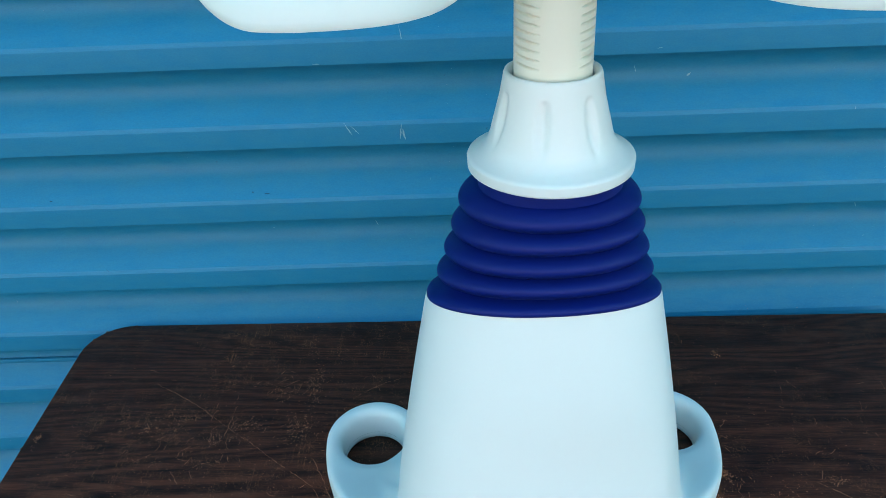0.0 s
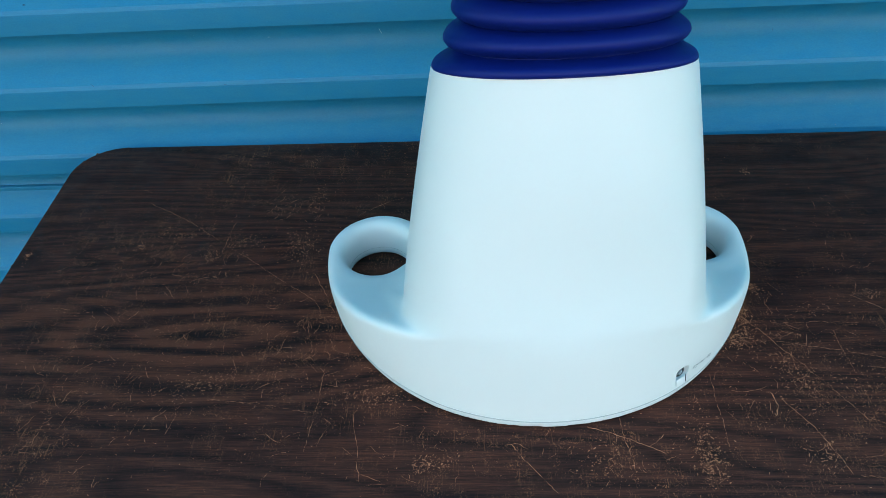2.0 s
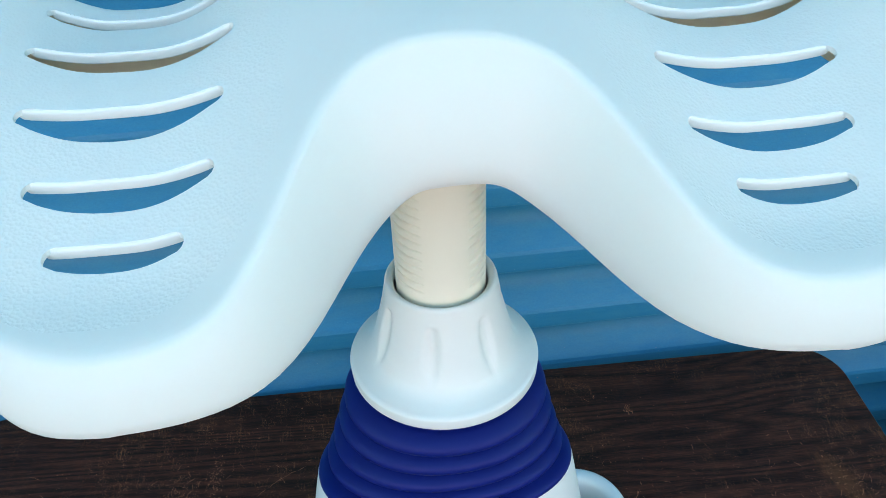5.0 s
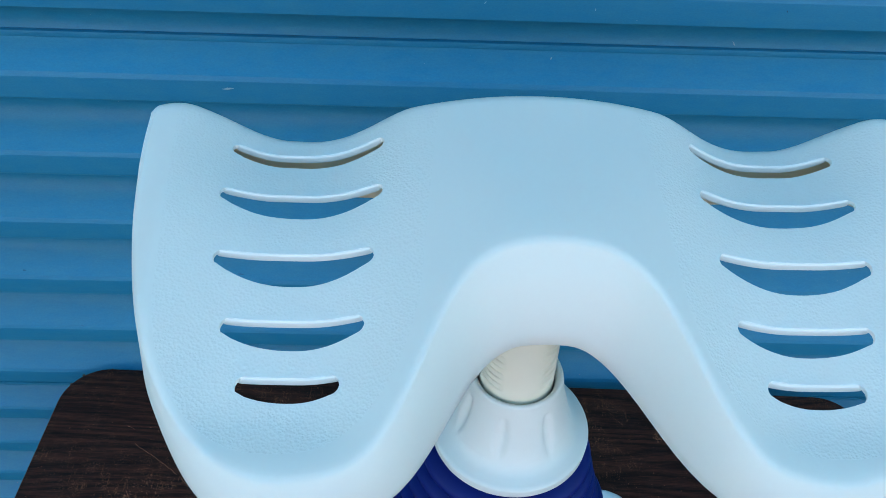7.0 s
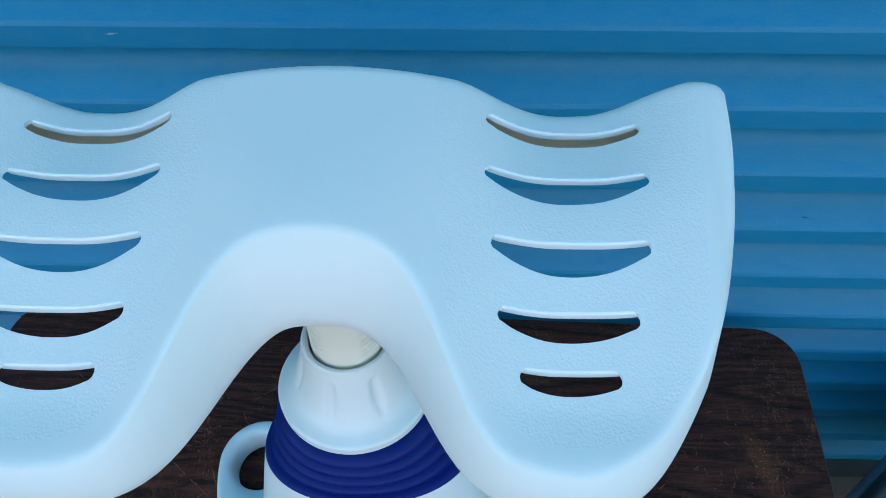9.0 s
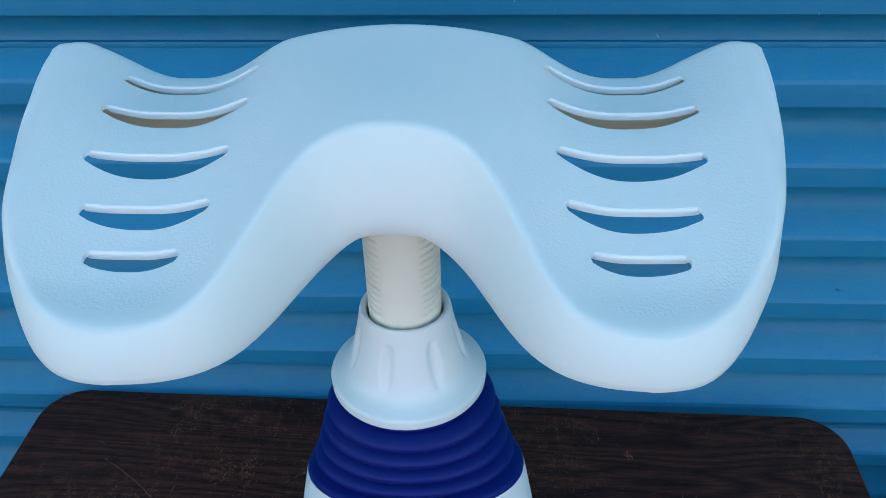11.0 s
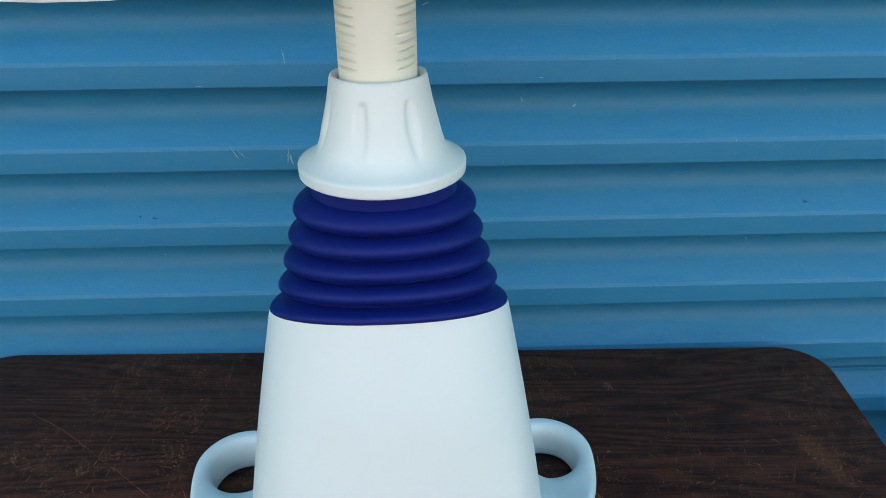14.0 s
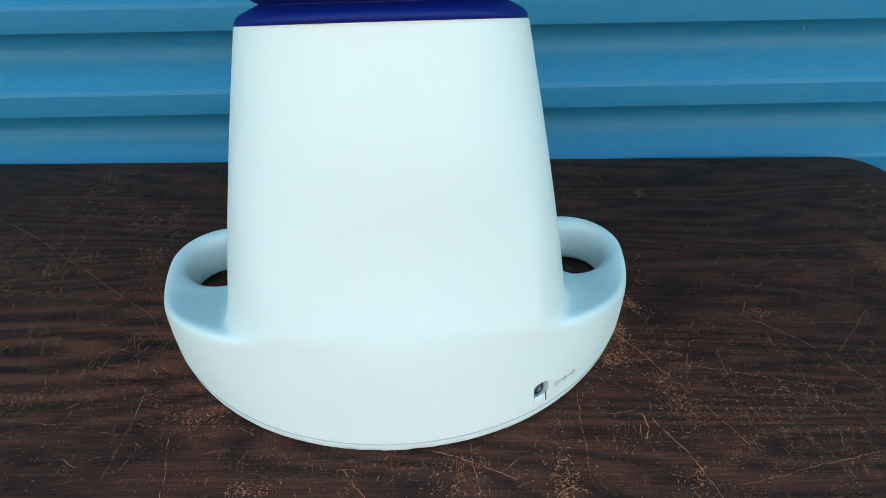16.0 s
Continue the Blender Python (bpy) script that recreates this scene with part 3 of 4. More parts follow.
    # long scratches
    for x0, y0, x1, y1, w, bow, gaps in ((-0.47, -0.125, -0.23, -0.305, 0.0008, 0.01, 0.12), (-0.27, -0.428, -0.258, -0.418, 0.0012, 0.0, 0.0), (-0.235, -0.262, -0.205, -0.325, 0.0010, 0.0, 0.1),
                                          (0.227, -0.431, 0.226, -0.460, 0.0022, 0.16, -0.2), (0.19, -0.43, 0.226, -0.425, 0.0008, -0.1, 0.05), (0.22, -0.33, 0.31, -0.47, 0.0011, 0.02, 0.15),
                                          (0.235, -0.44, 0.275, -0.52, 0.0011, 0.05, 0.1), (0.195, -0.36, 0.40, -0.405, 0.0008, 0.02, 0.15), (0.33, -0.40, 0.43, -0.43, 0.0009, 0.02, 0.1),
                                          (0.15, -0.34, 0.34, -0.345, 0.0008, 0.0, 0.2), (0.34, -0.30, 0.47, -0.43, 0.0010, 0.03, 0.2), (0.175, -0.39, 0.177, -0.50, 0.0009, 0.0, 0.15),
                                          (0.31, -0.35, 0.315, -0.41, 0.0009, 0.0, 0.15), (0.28, -0.52, 0.36, -0.54, 0.0010, 0.0, 0.05), (0.29, -0.505, 0.42, -0.47, 0.0008, 0.0, 0.1),
                                          (-0.205, -0.17, -0.14, -0.125, 0.0008, 0.08, 0.1), (-0.21, -0.18, -0.165, -0.26, 0.0008, 0.02, 0.12), (-0.35, -0.17, -0.355, -0.225, 0.0009, 0, 0.2),
                                          (-0.375, -0.16, -0.378, -0.20, 0.0008, 0, 0.1), (-0.37, -0.365, -0.355, -0.345, 0.0010, 0, 0.0), (-0.405, -0.28, -0.39, -0.30, 0.0008, 0, 0.1),
                                          (-0.205, -0.40, -0.21, -0.50, 0.0009, 0.02, 0.15), (-0.17, -0.45, -0.155, -0.53, 0.0009, 0.0, 0.2), (-0.32, -0.44, -0.21, -0.455, 0.0007, 0.02, 0.2),
                                          (0.05, -0.47, 0.12, -0.50, 0.0012, 0.02, 0.1), (-0.02, -0.49, 0.02, -0.54, 0.0010, 0.0, 0.15), (0.08, -0.45, 0.09, -0.52, 0.0009, 0, 0.1),
                                          (-0.49, -0.10, -0.475, -0.107, 0.0009, 0, 0), (-0.46, -0.20, -0.452, -0.215, 0.0009, 0, 0), (0.355, -0.115, 0.375, -0.16, 0.0009, 0, 0.2), (0.42, -0.36, 0.47, -0.30, 0.0007, 0, 0.2)):
        line(x0, y0 + oy, x1, y1 + oy, w, bow, gaps)
    spots = [(rng.uniform(-0.5, 0.55), rng.triangular(-0.58, -0.12, -0.45)) for _ in range(60)]
    for i in range(2700):
        if i % 3:
            cx, cy = spots[int(len(spots) * rng.random() ** 1.6)]
            x, y = rng.gauss(cx, 0.022), rng.gauss(cy, 0.018)
        else:
            x, y = rng.uniform(-0.57, 0.58), rng.triangular(-0.59, -0.03, -0.45)
        if abs(x) > 0.585 or not -0.59 < y < -0.02:
            continue
        a, size = rng.gauss(1.5, 0.9), 0.0020 + 0.020 * rng.random() ** 3.2
        line(x, y + oy, x + size * math.cos(a), y + oy + size * math.sin(a), rng.uniform(0.0003, 0.0009), rng.uniform(-0.12, 0.12), 0.35)
    tagged(part("surface_wear", bm, TAN, table, "tan scratches and rubbed-through flecks"), kind="stuff")


# ---- the leg rest stand; its own origin is the foot's middle on the table ----
STAND = Matrix.Translation((0.016, -0.35, TABLE_Z)) @ pose(0, 0, 0, 0, 0, 2.8)


def foot_top(y):
    """Flat round the grip holes, rising towards the front."""
    k = 0.036 - y
    return 0.0435 + 0.424 * (k + math.sqrt(k * k + 0.0006)) / 2


FOOT_A, FOOT_B, FOOT_C = 0.2255, 0.214, 0.090


def foot_back(s):
    if s >= 0.1265:
        return 0.092 + 0.058 * math.sqrt(max(0.0, 1 - ((s - 0.1695) / 0.0562) ** 2))
    return 0.0695 + 0.0535 * smoothstep(0.046, 0.150, s) ** 1.25 * 1.25


def foot_wall(x, y, z):
    """A point of the outer wall at height z: the front draws in as it rises, the sides bulge."""
    t = min(1.0, z / foot_top(y))
    side = smoothstep(0.09, 0.21, abs(x))
    k = 0.065 * foot_top(y) * (1 - side) * (y < FOOT_C) * t
    d = Vector((x, y - 0.06, 0)).normalized()
    slim = 1 - 0.020 * side * (1 - t) ** 2.6
    return Vector((x * slim - d.x * k, FOOT_C + (y - FOOT_C) * slim - d.y * k, z))


def build_foot(stand):
    cols, rows, r = 150, 36, 0.0065
    bm = bmesh.new()
    top, levels = [], [[] for _ in range(8)]
    for i in range(cols + 1):
        x = FOOT_A * math.sin(math.pi / 2 * (2 * i / cols - 1)) * 0.99985
        f, b = FOOT_C - FOOT_B * math.sqrt(max(0.0, 1 - (x / FOOT_A) ** 2)), foot_back(abs(x))
        e = 0.0008
        fs = (FOOT_C - FOOT_B * math.sqrt(max(0.0, 1 - (min(FOOT_A, abs(x) + e) / FOOT_A) ** 2)) - f) / e
        bs = (foot_back(abs(x) + e) - foot_back(abs(x) - e)) / (2 * e) if abs(x) < FOOT_A - e else 9.0
        nf, nb = 1 / math.sqrt(1 + fs * fs), 1 / math.sqrt(1 + bs * bs)
        tc = []
        for j in range(rows + 1):
            v = j / rows
            v = v * v * (3 - 2 * v) * 0.8 + v * 0.2
            y = f + (b - f) * v
            d = min((y - f) * nf, (b - y) * nb)
            drop = r - math.sqrt(max(0.0, r * r - (r - d) ** 2)) if d < r else 0.0
            w = foot_wall(x, f, foot_top(f))
            tc.append(bm.verts.new((x + (w.x - x) * (1 - v), y + (w.y - f) * (1 - v), foot_top(y) - drop)))
        top.append(tc)
        for k, lev in enumerate(levels):
            t = k / len(levels)
            ends = []
            for y, tv in ((f, tc[0]), (b, tc[-1])):
                z = 0.0004 + (tv.co.z - 0.0004) * t
                ends.append(bm.verts.new(foot_wall(x, y, z) if y == f else (x, y - 0.004 * (1 - t), z)))
            lev.append(ends)
    for p, q in zip(top, top[1:]):
        for j in range(rows):
            bm.faces.new((p[j], q[j], q[j + 1], p[j + 1]))
    for side, last in ((0, 0), (1, rows)):
        stack = [[pair[side] for pair in lev] for lev in levels] + [[c[last] for c in top]]
        for p, q in zip(stack, stack[1:]):
            for i in range(cols):
                bm.faces.new((p[i], p[i + 1], q[i + 1], q[i]))
    for i in range(cols):
        bm.faces.new((levels[0][i][0], levels[0][i][1], levels[0][i + 1][1], levels[0][i + 1][0]))
    for i in (0, cols):
        for lo, hi in zip(levels, levels[1:]):
            bm.faces.new((lo[i][0], lo[i][1], hi[i][1], hi[i][0]))
        bm.faces.new([levels[-1][i][0], levels[-1][i][1]] + top[i][::-1])
    bmesh.ops.remove_doubles(bm, verts=bm.verts, dist=0.00003)
    holes = []
    for sx in (-1, 1):
        prof = [(0.0350, -0.02), (0.0350, 0.012), (0.0358, 0.028), (0.0366, 0.0350), (0.0384, 0.0400), (0.0415, 0.0432), (0.049, 0.0458), (0.05, 0.2)]
        cut = loft(lathe(prof, 48))
        cut.transform(Matrix.Translation((sx * 0.1708, 0.091, 0)) @ Matrix.Diagonal((1.0, 1.04, 1, 1)))
        holes.append(cut)
    spot = socket_pose()
    shell = mesh_of(build_column(), "column", WHITE)
    pocket = loft([[(x + 0.0016, y - 0.0012, z) for x, y, _ in super_ring(0, 0, 0, 0.0080 * k, 0.0078 * k, 3.2, 0, 40)] for k, z in ((0.90, -0.0075), (0.96, -0.0015), (1.0, 0.0008), (1.0, 0.02))])
    pocket.transform(spot)
    foot = mesh_part("body", mould(bm, holes, shell, pocket), stand, "white oval column on a crescent foot with two grip holes")
    # parting line just above the table
    bm = bmesh.new()
    rings = []
    for out, z in ((0.0, 0.0100), (0.0004, 0.0102), (0.0004, 0.0109), (0.0, 0.0111)):
        row = []
        for i in range(61):
            t = radians(-176 + 172 * i / 60)
            p = foot_wall(FOOT_A * math.cos(t), FOOT_C + FOOT_B * math.sin(t), z)
            row.append(bm.verts.new(p + Vector((math.cos(t), math.sin(t), 0)) * out))
        rings.append(row)
    for p, q in zip(rings, rings[1:]):
        for i in range(60):
            bm.faces.new((p[i], p[i + 1], q[i + 1], q[i]))
    part("parting_line", bm, SEAM, foot)
    for sx in (-1, 1):
        pts = [(sx * 0.1708 + 0.0352 * math.cos(a), 0.091 + 0.0366 * math.sin(a), 0.0115) for a in (2 * math.pi * k / 48 for k in range(48))]
        part("parting_line", tube(pts, 0.0004, 6, True), SEAM, foot)
    build_socket(foot, spot)


SOCKET = radians(-57.5)


def socket_pose():
    """On the front wall, z out of it."""
    x, y, z = FOOT_A * math.cos(SOCKET), FOOT_C + FOOT_B * math.sin(SOCKET), 0.031
    out = Vector((math.cos(SOCKET) / FOOT_A, math.sin(SOCKET) / FOOT_B, 0)).normalized()
    out = (out + Vector((0, 0, 0.17))).normalized()
    side = Vector((0, 0, 1)).cross(out).normalized()
    return Matrix.Translation(foot_wall(x, y, z)) @ Matrix((side, out.cross(side), out)).transposed().to_4x4()


def build_socket(foot, spot):
    bm = loft(lathe([(0.0062, -0.0082), (0.0062, -0.0030), (0.0056, -0.0024), (0.0042, -0.0024), (0.0036, -0.0030), (0.0036, -0.0082)], 28), closed=True)
    bm.transform(spot)
    jack = part("power_socket", bm, BLACK, foot, "black power socket with a metal ring")
    bm = loft(lathe([(0.0036, -0.0082), (0.0036, -0.0022), (0.0034, -0.0019), (0.0029, -0.0019), (0.0027, -0.0022), (0.0027, -0.0082)], 26), closed=True)
    bm.transform(spot)
    part("metal_ring", bm, CHROME, jack)
    bm = loft(lathe([(0.0008, -0.0084), (0.0008, -0.0032), (0.0004, -0.0026)], 12))
    bm.transform(spot)
    part("pin", bm, CHROME, jack)
    bm = rounded_box((0.0110, 0.0080, 0.0014), (-0.0010, -0.0098, 0.0), 0.0005)
    bm.transform(spot)
    tab = part("socket_tab", bm, WHITE, foot)
    bm = rounded_box((0.0006, 0.0090, 0.0008), (0.0050, -0.0085, 0.0006), 0.0001)
    bm.transform(spot)
    part("gap_line", bm, INK, tab)
    # printed polarity sign: a minus ring, a cup with a dot, a plus ring, joined by a line
    bm = bmesh.new()

    def ring(cx, cy, r, a0=0.0, a1=360.0, w=0.0005):
        pts = [(cx + r * math.cos(radians(a0 + (a1 - a0) * i / 24)), cy + r * math.sin(radians(a0 + (a1 - a0) * i / 24))) for i in range(25)]
        strip(pts, w)

    def surface(u, v):
        a = SOCKET + u / 0.219
        p = foot_wall(FOOT_A * math.cos(a), FOOT_C + FOOT_B * math.sin(a), 0.031 + v)
        return p + Vector((math.cos(a), math.sin(a), 0.0)) * 0.0006

    def strip(pts, w):
        left, right = [], []
        for i, p in enumerate(pts):
            a, b = pts[max(0, i - 1)], pts[min(len(pts) - 1, i + 1)]
            d = Vector((b[0] - a[0], b[1] - a[1])).normalized() * w / 2
            left.append(bm.verts.new(surface(p[0] - d.y, p[1] + d.x)))
            right.append(bm.verts.new(surface(p[0] + d.y, p[1] - d.x)))
        for i in range(len(pts) - 1):
            bm.faces.new((left[i], left[i + 1], right[i + 1], right[i]))

    v = -0.003
    ring(0.0180, v, 0.0023)
    strip([(0.0167, v), (0.0193, v)], 0.00045)
    strip([(0.0204, v), (0.0276, v)], 0.00045)
    ring(0.0282, v, 0.0023, 100, 260)
    ring(0.0284, v, 0.0006, w=0.0011)
    strip([(0.0284, v), (0.0360, v)], 0.00045)
    ring(0.0384, v, 0.0023)
    strip([(0.0371, v), (0.0397, v)], 0.00045)
    strip([(0.0384, v - 0.0013), (0.0384, v + 0.0013)], 0.00042)
    part("polarity_sign", bm, INK, foot, "printed grey polarity sign")


def super_ring(cx, cy, cz, a, b, n=2.0, tilt=0.0, sides=88):
    """An oval; tilt lifts its front by so many degrees."""
    out = []
    for k in range(sides):
        t = 2 * math.pi * k / sides
        c, s = math.cos(t), math.sin(t)
        x = a * math.copysign(abs(c) ** (2 / n), c)
        y = b * math.copysign(abs(s) ** (2 / n), s)
        out.append((cx + x, cy + y * math.cos(radians(tilt)), cz - y * math.sin(radians(tilt))))
    return out


NECK_Z, NECK_TILT = 0.3175, 20.5  # where the bellows sit on the column


def build_column():
    rings = []
    top = super_ring(0.006, 0.001, NECK_Z - 0.001, 0.1016, 0.0830, 2.15, NECK_TILT)
    low = super_ring(0.0045, -0.0300, 0.0, 0.150, 0.1010, 2.3, 0)
    rows = 44
    for k in range(rows + 1):
        t = k / rows
        ring = []
        for (x0, y0, z0), (x1, y1, z1) in zip(low, top):
            y_here = y0 + (y1 - y0) * 0.2
            base = foot_top(y_here) - 0.006
            s = t**1.7
            z = base + (z1 - base) * s
            u = min(1.0, z / z1)
            g = u**1.30
            x, y = x0 + (x1 - x0) * g, y0 + (y1 - y0) * g
            d = z - base
            front = smoothstep(0.03, -0.07, y0)
            r = 0.040 * (1 - 0.85 * front)
            h = min(r, max(0.0, d - 0.0055))
            flare = r - math.sqrt(r * r - (r - h) ** 2)
            m = Vector((x / 0.14, y / 0.09)).normalized()
            xf, yf = x + m.x * flare, y + m.y * flare
            if y < 0.02 and abs(xf) < 0.21:
                # the front runs flush into the foot's rim and never past it
                f = FOOT_C - FOOT_B * math.sqrt(1 - (xf / FOOT_A) ** 2)
                rim, high = foot_wall(xf, f, foot_top(f)).y + 0.0008, foot_top(f)
                near = (1 - smoothstep(high - 0.01, high + 0.012, z)) * (1 - smoothstep(0.08, 0.165, abs(xf)))
                yf += (rim - yf) * near
                up = max(0.0, z - high)
                yf += max(0.0, rim + 0.22 * up - yf) * (1 - smoothstep(0.02, 0.16, up))
            lift = (foot_top(yf) - foot_top(y_here)) * (flare / r) ** 1.5
            ring.append((x + m.x * flare, yf, z + lift))
        rings.append(ring)
    return loft(rings)


def build_bellows(stand):
    rings = []
    steps = 260
    for i in range(steps + 1):
        t = i / steps
        # wide flange below, narrow neck above
        a = 0.0946 + (0.0586 - 0.0946) * t**0.86
        b = 0.0786 + (0.0596 - 0.0786) * t**0.9
        z = NECK_Z - 0.0055 + (0.4445 - NECK_Z + 0.0055) * t
        y = 0.001 + (-0.0155) * t
        tilt = NECK_TILT + (3.5 - NECK_TILT) * t
        ph = (t - 0.021) / 0.187
        # each ridge slopes out gently from above and is tucked in sharply below
        f, low = ph % 1.0, 0.54
        wave = 1 - 2 * (f / low) ** 2.2 if f < low else -1 + 2 * math.sin((f - low) / (1 - low) * math.pi / 2) ** 0.75
        amp = 0.0062 * (1.0 + 0.3 * (1 - smoothstep(0.06, 0.12, t)))
        if ph > 4.5:
            wave = -1.0
        rings.append(super_ring(0.006 + 0.001 * t, y, z, a + amp * wave, b + amp * wave, 2.18 - 0.15 * t, tilt))
    part("bellows", loft(rings), NAVY, stand, "navy blue rubber bellows with five folds", 60)


def build_collar(stand):
    sides = 140
    prof = [(0.030, 0.0), (0.0625, 0.0), (0.0638, 0.001), (0.0642, 0.0085), (0.0637, 0.0097), (0.0612, 0.0108), (0.0560, 0.0130), (0.0515, 0.0165), (0.0485, 0.0213), (0.0461, 0.0280),
            (0.0440, 0.037), (0.0417, 0.046), (0.0392, 0.056), (0.0371, 0.0670), (0.0362, 0.0725), (0.0354, 0.0748), (0.0340, 0.0754), (0.0326, 0.0748), (0.0308, 0.0728), (0.0301, 0.0700), (0.0300, 0.03)]
    fine = []
    for (r0, z0), (r1, z1) in zip(prof, prof[1:]):
        n = 5 if abs(z1 - z0) > 0.006 else 1
        fine += [(r0 + (r1 - r0) * i / n, z0 + (z1 - z0) * i / n) for i in range(n)]
    fine.append(prof[-1])
    rings = []
    for i, (r, z) in enumerate(fine):
        ring = []
        outer = i < len(fine) - 14
        for k in range(sides):
            t = 2 * math.pi * k / sides
            dip = 0.0
            if 0.020 < z < 0.069 and outer and r > 0.0365:
                turn = ((math.degrees(t) + 90 - 34 + 360) % (360 / 7)) - 180 / 7
                turn = turn + 180 / 7 if turn < 0 else turn - 180 / 7
                wide = 8.5 * math.sin(math.pi * (z - 0.020) / 0.049) ** 0.6
                if abs(turn) < wide:
                    dip = 0.0042 * math.cos(math.pi / 2 * turn / wide) ** 1.2 * math.sin(math.pi * (z - 0.020) / 0.049) ** 0.8
            ring.append(((r - dip) * math.cos(t), (r - dip) * math.sin(t), z))
        rings.append(ring)
    bm = loft(rings, False, False)
    bm.transform(HEAD)
    part("collar", bm, WHITE, stand, "white fluted tightening collar", 50)


HEAD = Matrix.Translation((0.0065, -0.0145, 0.4425)) @ pose(0, 0, 0, -3.0, 0, 0)


def build_pole(stand):
    """A round pole with two rows of short cut notches in its front."""
    rings, sides = [], 200
    zs = [0.02 + 0.0577 * i / 8 for i in range(8)] + [0.0777 + 0.00045 * i for i in range(201)] + [0.1687 + 0.058 * i / 8 for i in range(9)]
    for z in zs:
        ring = []
        step = (z - 0.0790) / 0.0060
        for k in range(sides):
            t = 2 * math.pi * k / sides
            turn = abs(((math.degrees(t) + 90 + 180) % 360) - 180)
            dip = 0.0
            if 28 < turn < 76 and -0.2 < step < 14.4:
                u = (step - (turn - 28) * 0.006) % 1.0
                along = (turn - 28) / 48
                deep = 0.0038 * min(1.0, along * 2.6)
                dip = deep * max(0.0, 1 - abs(u - 0.5) / 0.24) if u < 0.5 else deep * max(0.0, 1 - (u - 0.5) / 0.10)
            r = 0.0287 - dip
            ring.append((r * math.cos(t), r * math.sin(t), z))
        rings.append(ring)
    bm = loft(rings)
    bm.transform(HEAD)
    part("pole", bm, CREAM, stand, "ivory telescopic pole with two rows of cut notches", 60)


# ---- the saddle-shaped pad on top; x across, y towards the back ----
PAD_END = 0.2550


def pad_front(x):
    s = abs(x)
    if s <= 0.147:
        w = 0.0746 + (0.002 if x > 0 else -0.002)
        return -0.0045 - 0.1175 * (0.5 + 0.5 * math.tanh((s - w) / 0.0272))
    return 0.08 - 0.202 * math.sqrt(max(0.0, 1 - ((s - 0.147) / 0.1082) ** 2))


def pad_back(s):
    edge = 0.0229 + 0.100 + 0.0048 * smoothstep(0.14, 0.23, s)
    return edge - (0.012 * (1 - math.sqrt(max(0.0, 1 - ((s - 0.241) / 0.0142) ** 2))) if s > 0.241 else 0.0)


def pad_height(x, y):
    s = abs(x)
    hump = 0.0389 + 0.167 * y
    back = smoothstep(0.0, 0.105, y)
    trough = -0.0324 + 0.0484 * smoothstep(-0.145, 0.065, y) - 0.002 * back
    bowl = 0.0044 * smoothstep(-0.080, -0.114, y) * smoothstep(0.085, 0.14, s)
    horn = 0.0561 - 0.065 * smoothstep(0.15, -0.13, y) ** 0.80
    start = 0.0085 + 0.0287 * smoothstep(0.0, 0.12, y)
    stop = 0.1427 + 0.0084 * smoothstep(-0.06, 0.10, y)
    # the outer rim rolls over
    roll = (0.0096 - 0.0030 * back) * smoothstep(0.222, 0.2505, s) ** 2 + 0.0039 * smoothstep(0.20, 0.245, s) * smoothstep(0.02, 0.11, y)
    if s < 0.155:
        t = smoothstep(start, stop, s)
        # towards the back the middle panel arches and ends in a soft fold
        arch = 0.0562 - 0.0124 * (s / 0.088) ** 2 + 0.167 * (y - 0.121)
        q = smoothstep(0.080, 0.160, s)
        return (hump * (1 - t) + trough * t) * (1 - back) + (arch * (1 - q) + trough * q) * back + bowl
    t = min(1.0, max(0.0, (s - 0.1692) / 0.0828))
    t = 0.45 * t**1.5 + 0.55 * smoothstep(0.0, 1.0, t)
    return trough * (1 - t) + horn * t + bowl - roll


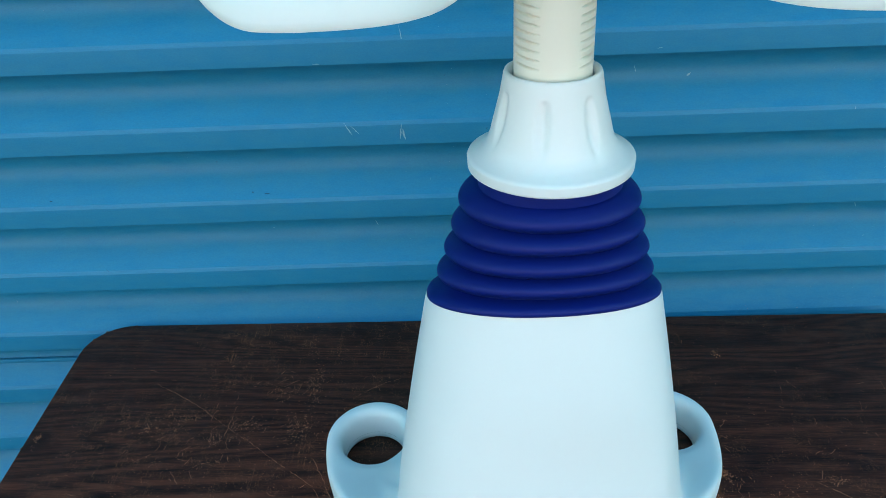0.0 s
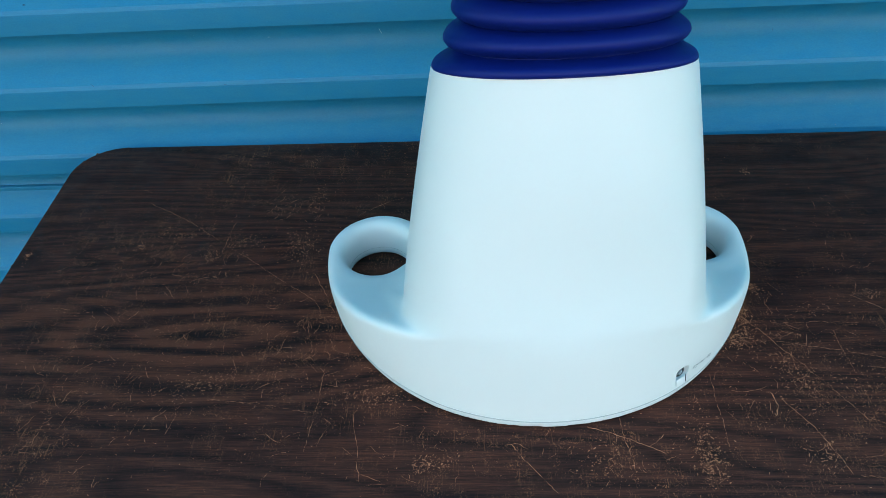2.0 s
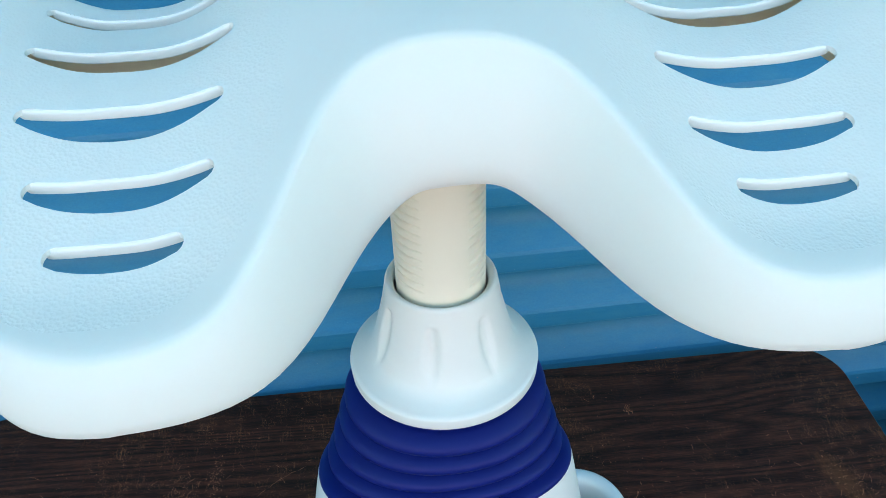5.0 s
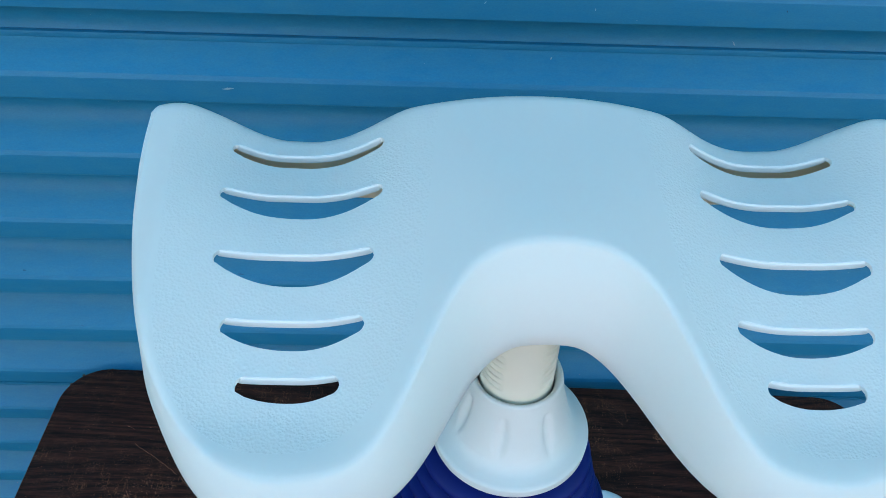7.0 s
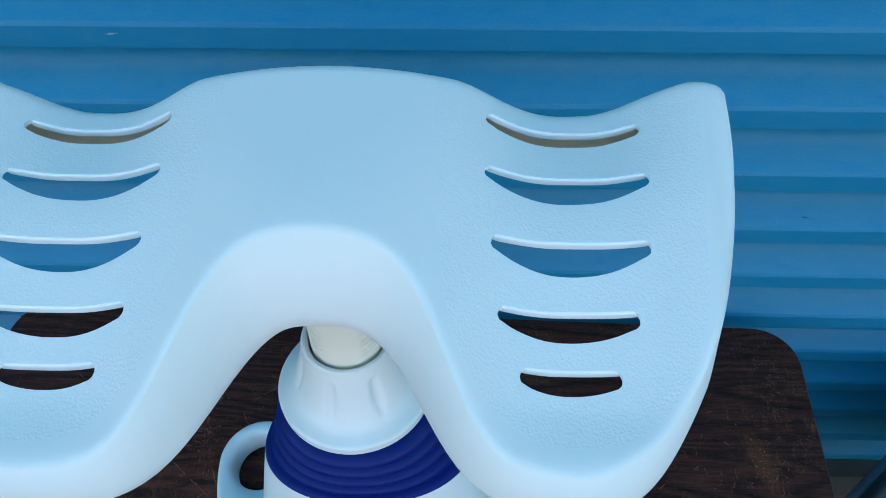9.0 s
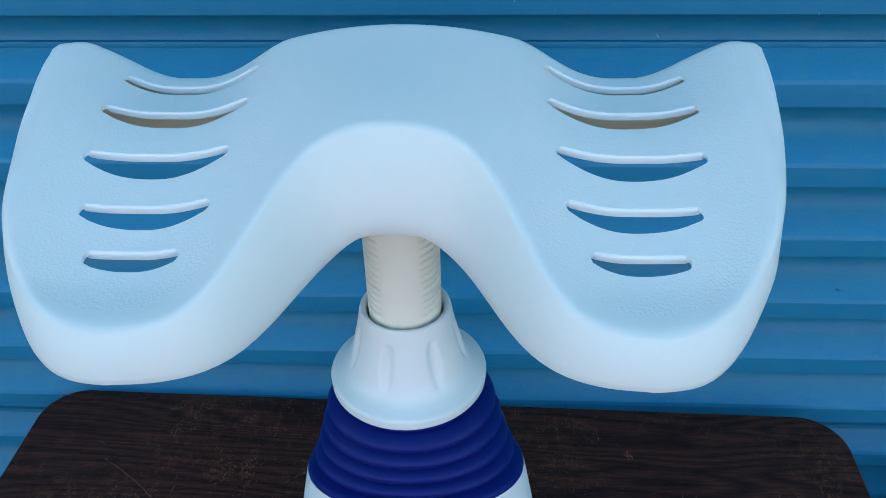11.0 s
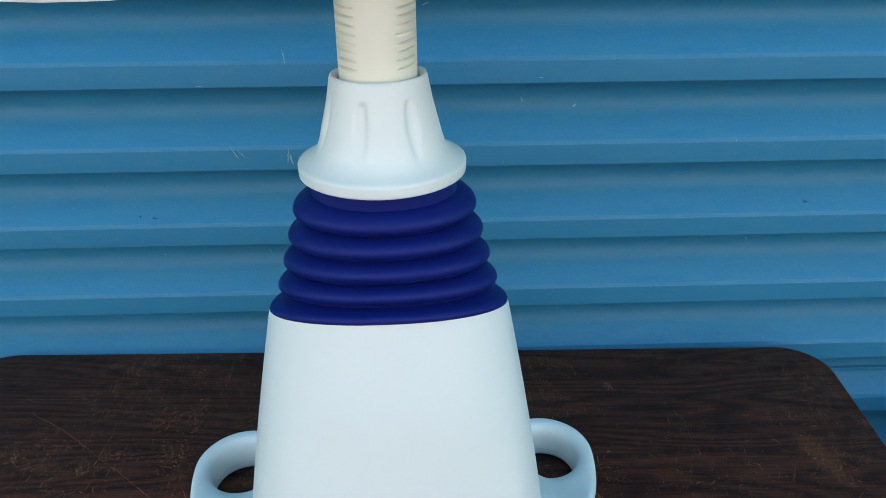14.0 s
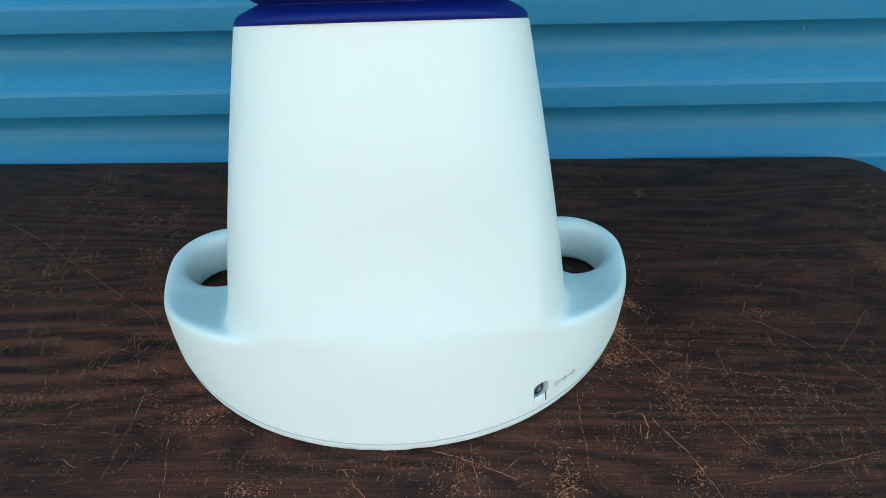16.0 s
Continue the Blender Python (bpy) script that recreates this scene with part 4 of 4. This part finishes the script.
def build_pad(stand):
    cols, rows = 150, 46
    xs = [PAD_END * math.sin(math.pi / 2 * (2 * i / cols - 1)) for i in range(cols + 1)]
    bm = bmesh.new()
    grid = []
    for i, x in enumerate(xs):
        s = min(abs(x), PAD_END - 0.0002)
        sg = math.copysign(1.0, x)
        f, b = pad_front(sg * s), pad_back(s)
        lean = (pad_front(sg * min(PAD_END - 0.0003, s + 0.001)) - pad_front(sg * max(0, s - 0.001))) / 0.002
        near = 1 / math.sqrt(1 + lean * lean)
        col = []
        for j in range(rows + 1):
            v = j / rows
            v = v * v * (3 - 2 * v) * 0.75 + v * 0.25
            y = f + (b - f) * v
            d = min((y - f) * near, (b - y))
            r = 0.0060 + 0.0045 * smoothstep(0.09, 0.11, y)
            drop = r - math.sqrt(max(0.0, r * r - (r - d) ** 2)) if d < r else 0.0
            col.append(bm.verts.new((x, y, pad_height(x, y) - 0.85 * drop)))
        grid.append(col)
    for a, c in zip(grid, grid[1:]):
        for j in range(rows):
            bm.faces.new((a[j], c[j], c[j + 1], a[j + 1]))
    # skirt
    loop = [c[0] for c in grid] + [grid[-1][j] for j in range(1, rows)] + [c[-1] for c in grid[::-1]] + [grid[0][j] for j in range(rows - 1, 0, -1)]
    n = len(loop)
    pos = [v.co.copy() for v in loop]
    out = []
    for i in range(n):
        d = Vector((0, 0))
        for k in (1, 2, 3, 4):
            e = pos[(i + k) % n] - pos[i - k]
            d += Vector((e.y, -e.x)).normalized() if e.length > 1e-6 else Vector((0, 0))
        out.append(d.normalized())
    last = loop
    for t, o in ((0.10, 0.0022), (0.30, 0.0050), (0.55, 0.0075), (0.80, 0.0095), (0.95, 0.0098), (1.0, 0.0091)):
        row = []
        for p, d in zip(pos, out):
            s = abs(p.x)
            back = smoothstep(0.03, 0.10, p.y)
            rim = (-0.0285 - 0.0280 * smoothstep(0.015, 0.094, s) + 0.0325 * smoothstep(0.17, 0.245, s)) * (1 - back) - 0.041 * back
            spread = 0.0212 - 0.0087 * smoothstep(0.027, 0.092, s) - 0.004 * smoothstep(0.075, 0.12, s) - 0.0065 * smoothstep(0.165, 0.222, s) - 0.006 * smoothstep(0.222, 0.252, s)
            spread += 0.0045 * max(0.0, -d.y) * smoothstep(0.15, 0.20, s)
            far = o / 0.0098 * (spread * (1 - back) + 0.003 * back)
            row.append(bm.verts.new((p.x + d.x * far, p.y + d.y * far, p.z + (rim - p.z) * t)))
        for i in range(n):
            bm.faces.new((last[i], last[(i + 1) % n], row[(i + 1) % n], row[i]))
        last = row
    bmesh.ops.remove_doubles(bm, verts=bm.verts, dist=0.00004)
    cutters, lips = [], []
    for sx in (-1, 1):
        for y, width, deep in ((0.1015, 0.100, 0.0145), (0.0595, 0.1025, 0.0215), (0.0128, 0.0955, 0.0220), (-0.0287, 0.0825, 0.0180), (-0.0610, 0.0580, 0.0145)):
            cx = sx * (0.1512 if y > -0.01 else 0.1483)
            ring = []
            m = 22
            half, end = width / 2, 0.0054
            for i in range(m + 1):
                t = -1 + 2 * i / m
                ring.append((cx + t * (half - end), y - 0.0006 * (1 - t * t)))
            for i in range(1, 7):
                a = radians(90 - 25 * i)
                ring.append((cx + half - end + end * math.cos(a), y - end + end * math.sin(a)))
            for i in range(1, m):
                t = 1 - 2 * i / m
                ring.append((cx + t * (half - end * 0.7), y - 1.9 * end - (deep - 1.9 * end) * (1 - abs(t) ** 2.1)))
            for i in range(1, 7):
                a = radians(240 - 25 * i)
                ring.append((cx - half + end + end * math.cos(a), y - end + end * math.sin(a)))
            cutters.append(loft([[(px, py, z) for px, py in ring] for z in (-0.08, 0.09)]))
            # the rear edge of each slot is rolled down into a short flange
            rings = []
            for i in range(35):
                t = -1 + 2 * i / 34
                px, py = cx + t * (half + 0.0008), y - 0.0006 * (1 - t * t) - 0.0009
                full = min(1.0, (1 - abs(t)) * 14) ** 0.5
                deep_lip = 0.0010 + 0.0030 * full
                section = [(0.0026, -0.0008), (0.0014, -0.0002), (0.0008, -0.0003), (0.0004, -0.0006), (0.0001, -0.0012), (0.0, -0.0022), (0.0001, -deep_lip - 0.0012), (0.0007, -deep_lip - 0.0018), (0.0022, -deep_lip - 0.0016), (0.0030, -0.0024)]
                rings.append([(px, py + u * (0.35 + 0.65 * full), pad_height(px, py + u) + w) for u, w in section])
            lips.append(loft(rings))
    pad = mesh_part("cushion", carve(bm, cutters, (PAD, IVORY), "cushion", 0.0, 0.0026, 42), stand, "white grained saddle cushion with five slots on each side")
    pad.matrix_local = STAND.inverted() @ Matrix.Translation((0.0261, -0.4006, 1.3994)) @ pose(0, 0, 0, -0.46, 0.45, 2.2)
    for lip in lips:
        part("slot_lip", lip, WHITE, pad)


def build_stand():
    stand = thing("leg_rest_stand", STAND, "white plastic leg rest stand with navy bellows, standing on the table", "leg rest")
    build_foot(stand)
    build_bellows(stand)
    build_collar(stand)
    build_pole(stand)
    build_pad(stand)


def build_chair():
    """A low chair beside the table's end; only the top of its back comes into view."""
    chair = thing("padded_chair", Matrix.Translation((0.865, -0.085, -0.016)) @ pose(0, 0, 0, 0, 0, 42), "black-framed chair with grey-blue padding beside the table", "chair")
    part("backrest", rounded_box((0.40, 0.05, 0.30), (0, 0.0, 0.50), 0.02, 4), CLOTH, chair)
    rim = [(x, -0.0, z) for x, z in rounded_rect(-0.212, 0.212, 0.338, 0.662, 0.03, 8)]
    part("back_frame", tube(rim, 0.019, 12, True), BLACK, chair)
    part("seat", rounded_box((0.42, 0.42, 0.06), (0, -0.22, 0.36), 0.02, 4), CLOTH, chair)
    for x in (-0.18, 0.18):
        for y in (-0.40, -0.02):
            part("leg", tube([(x, y, 0.02), (x, y, 0.335)], 0.013, 12), BLACK, chair)


build_setting()
build_table()
build_stand()
build_chair()
build_shutter()
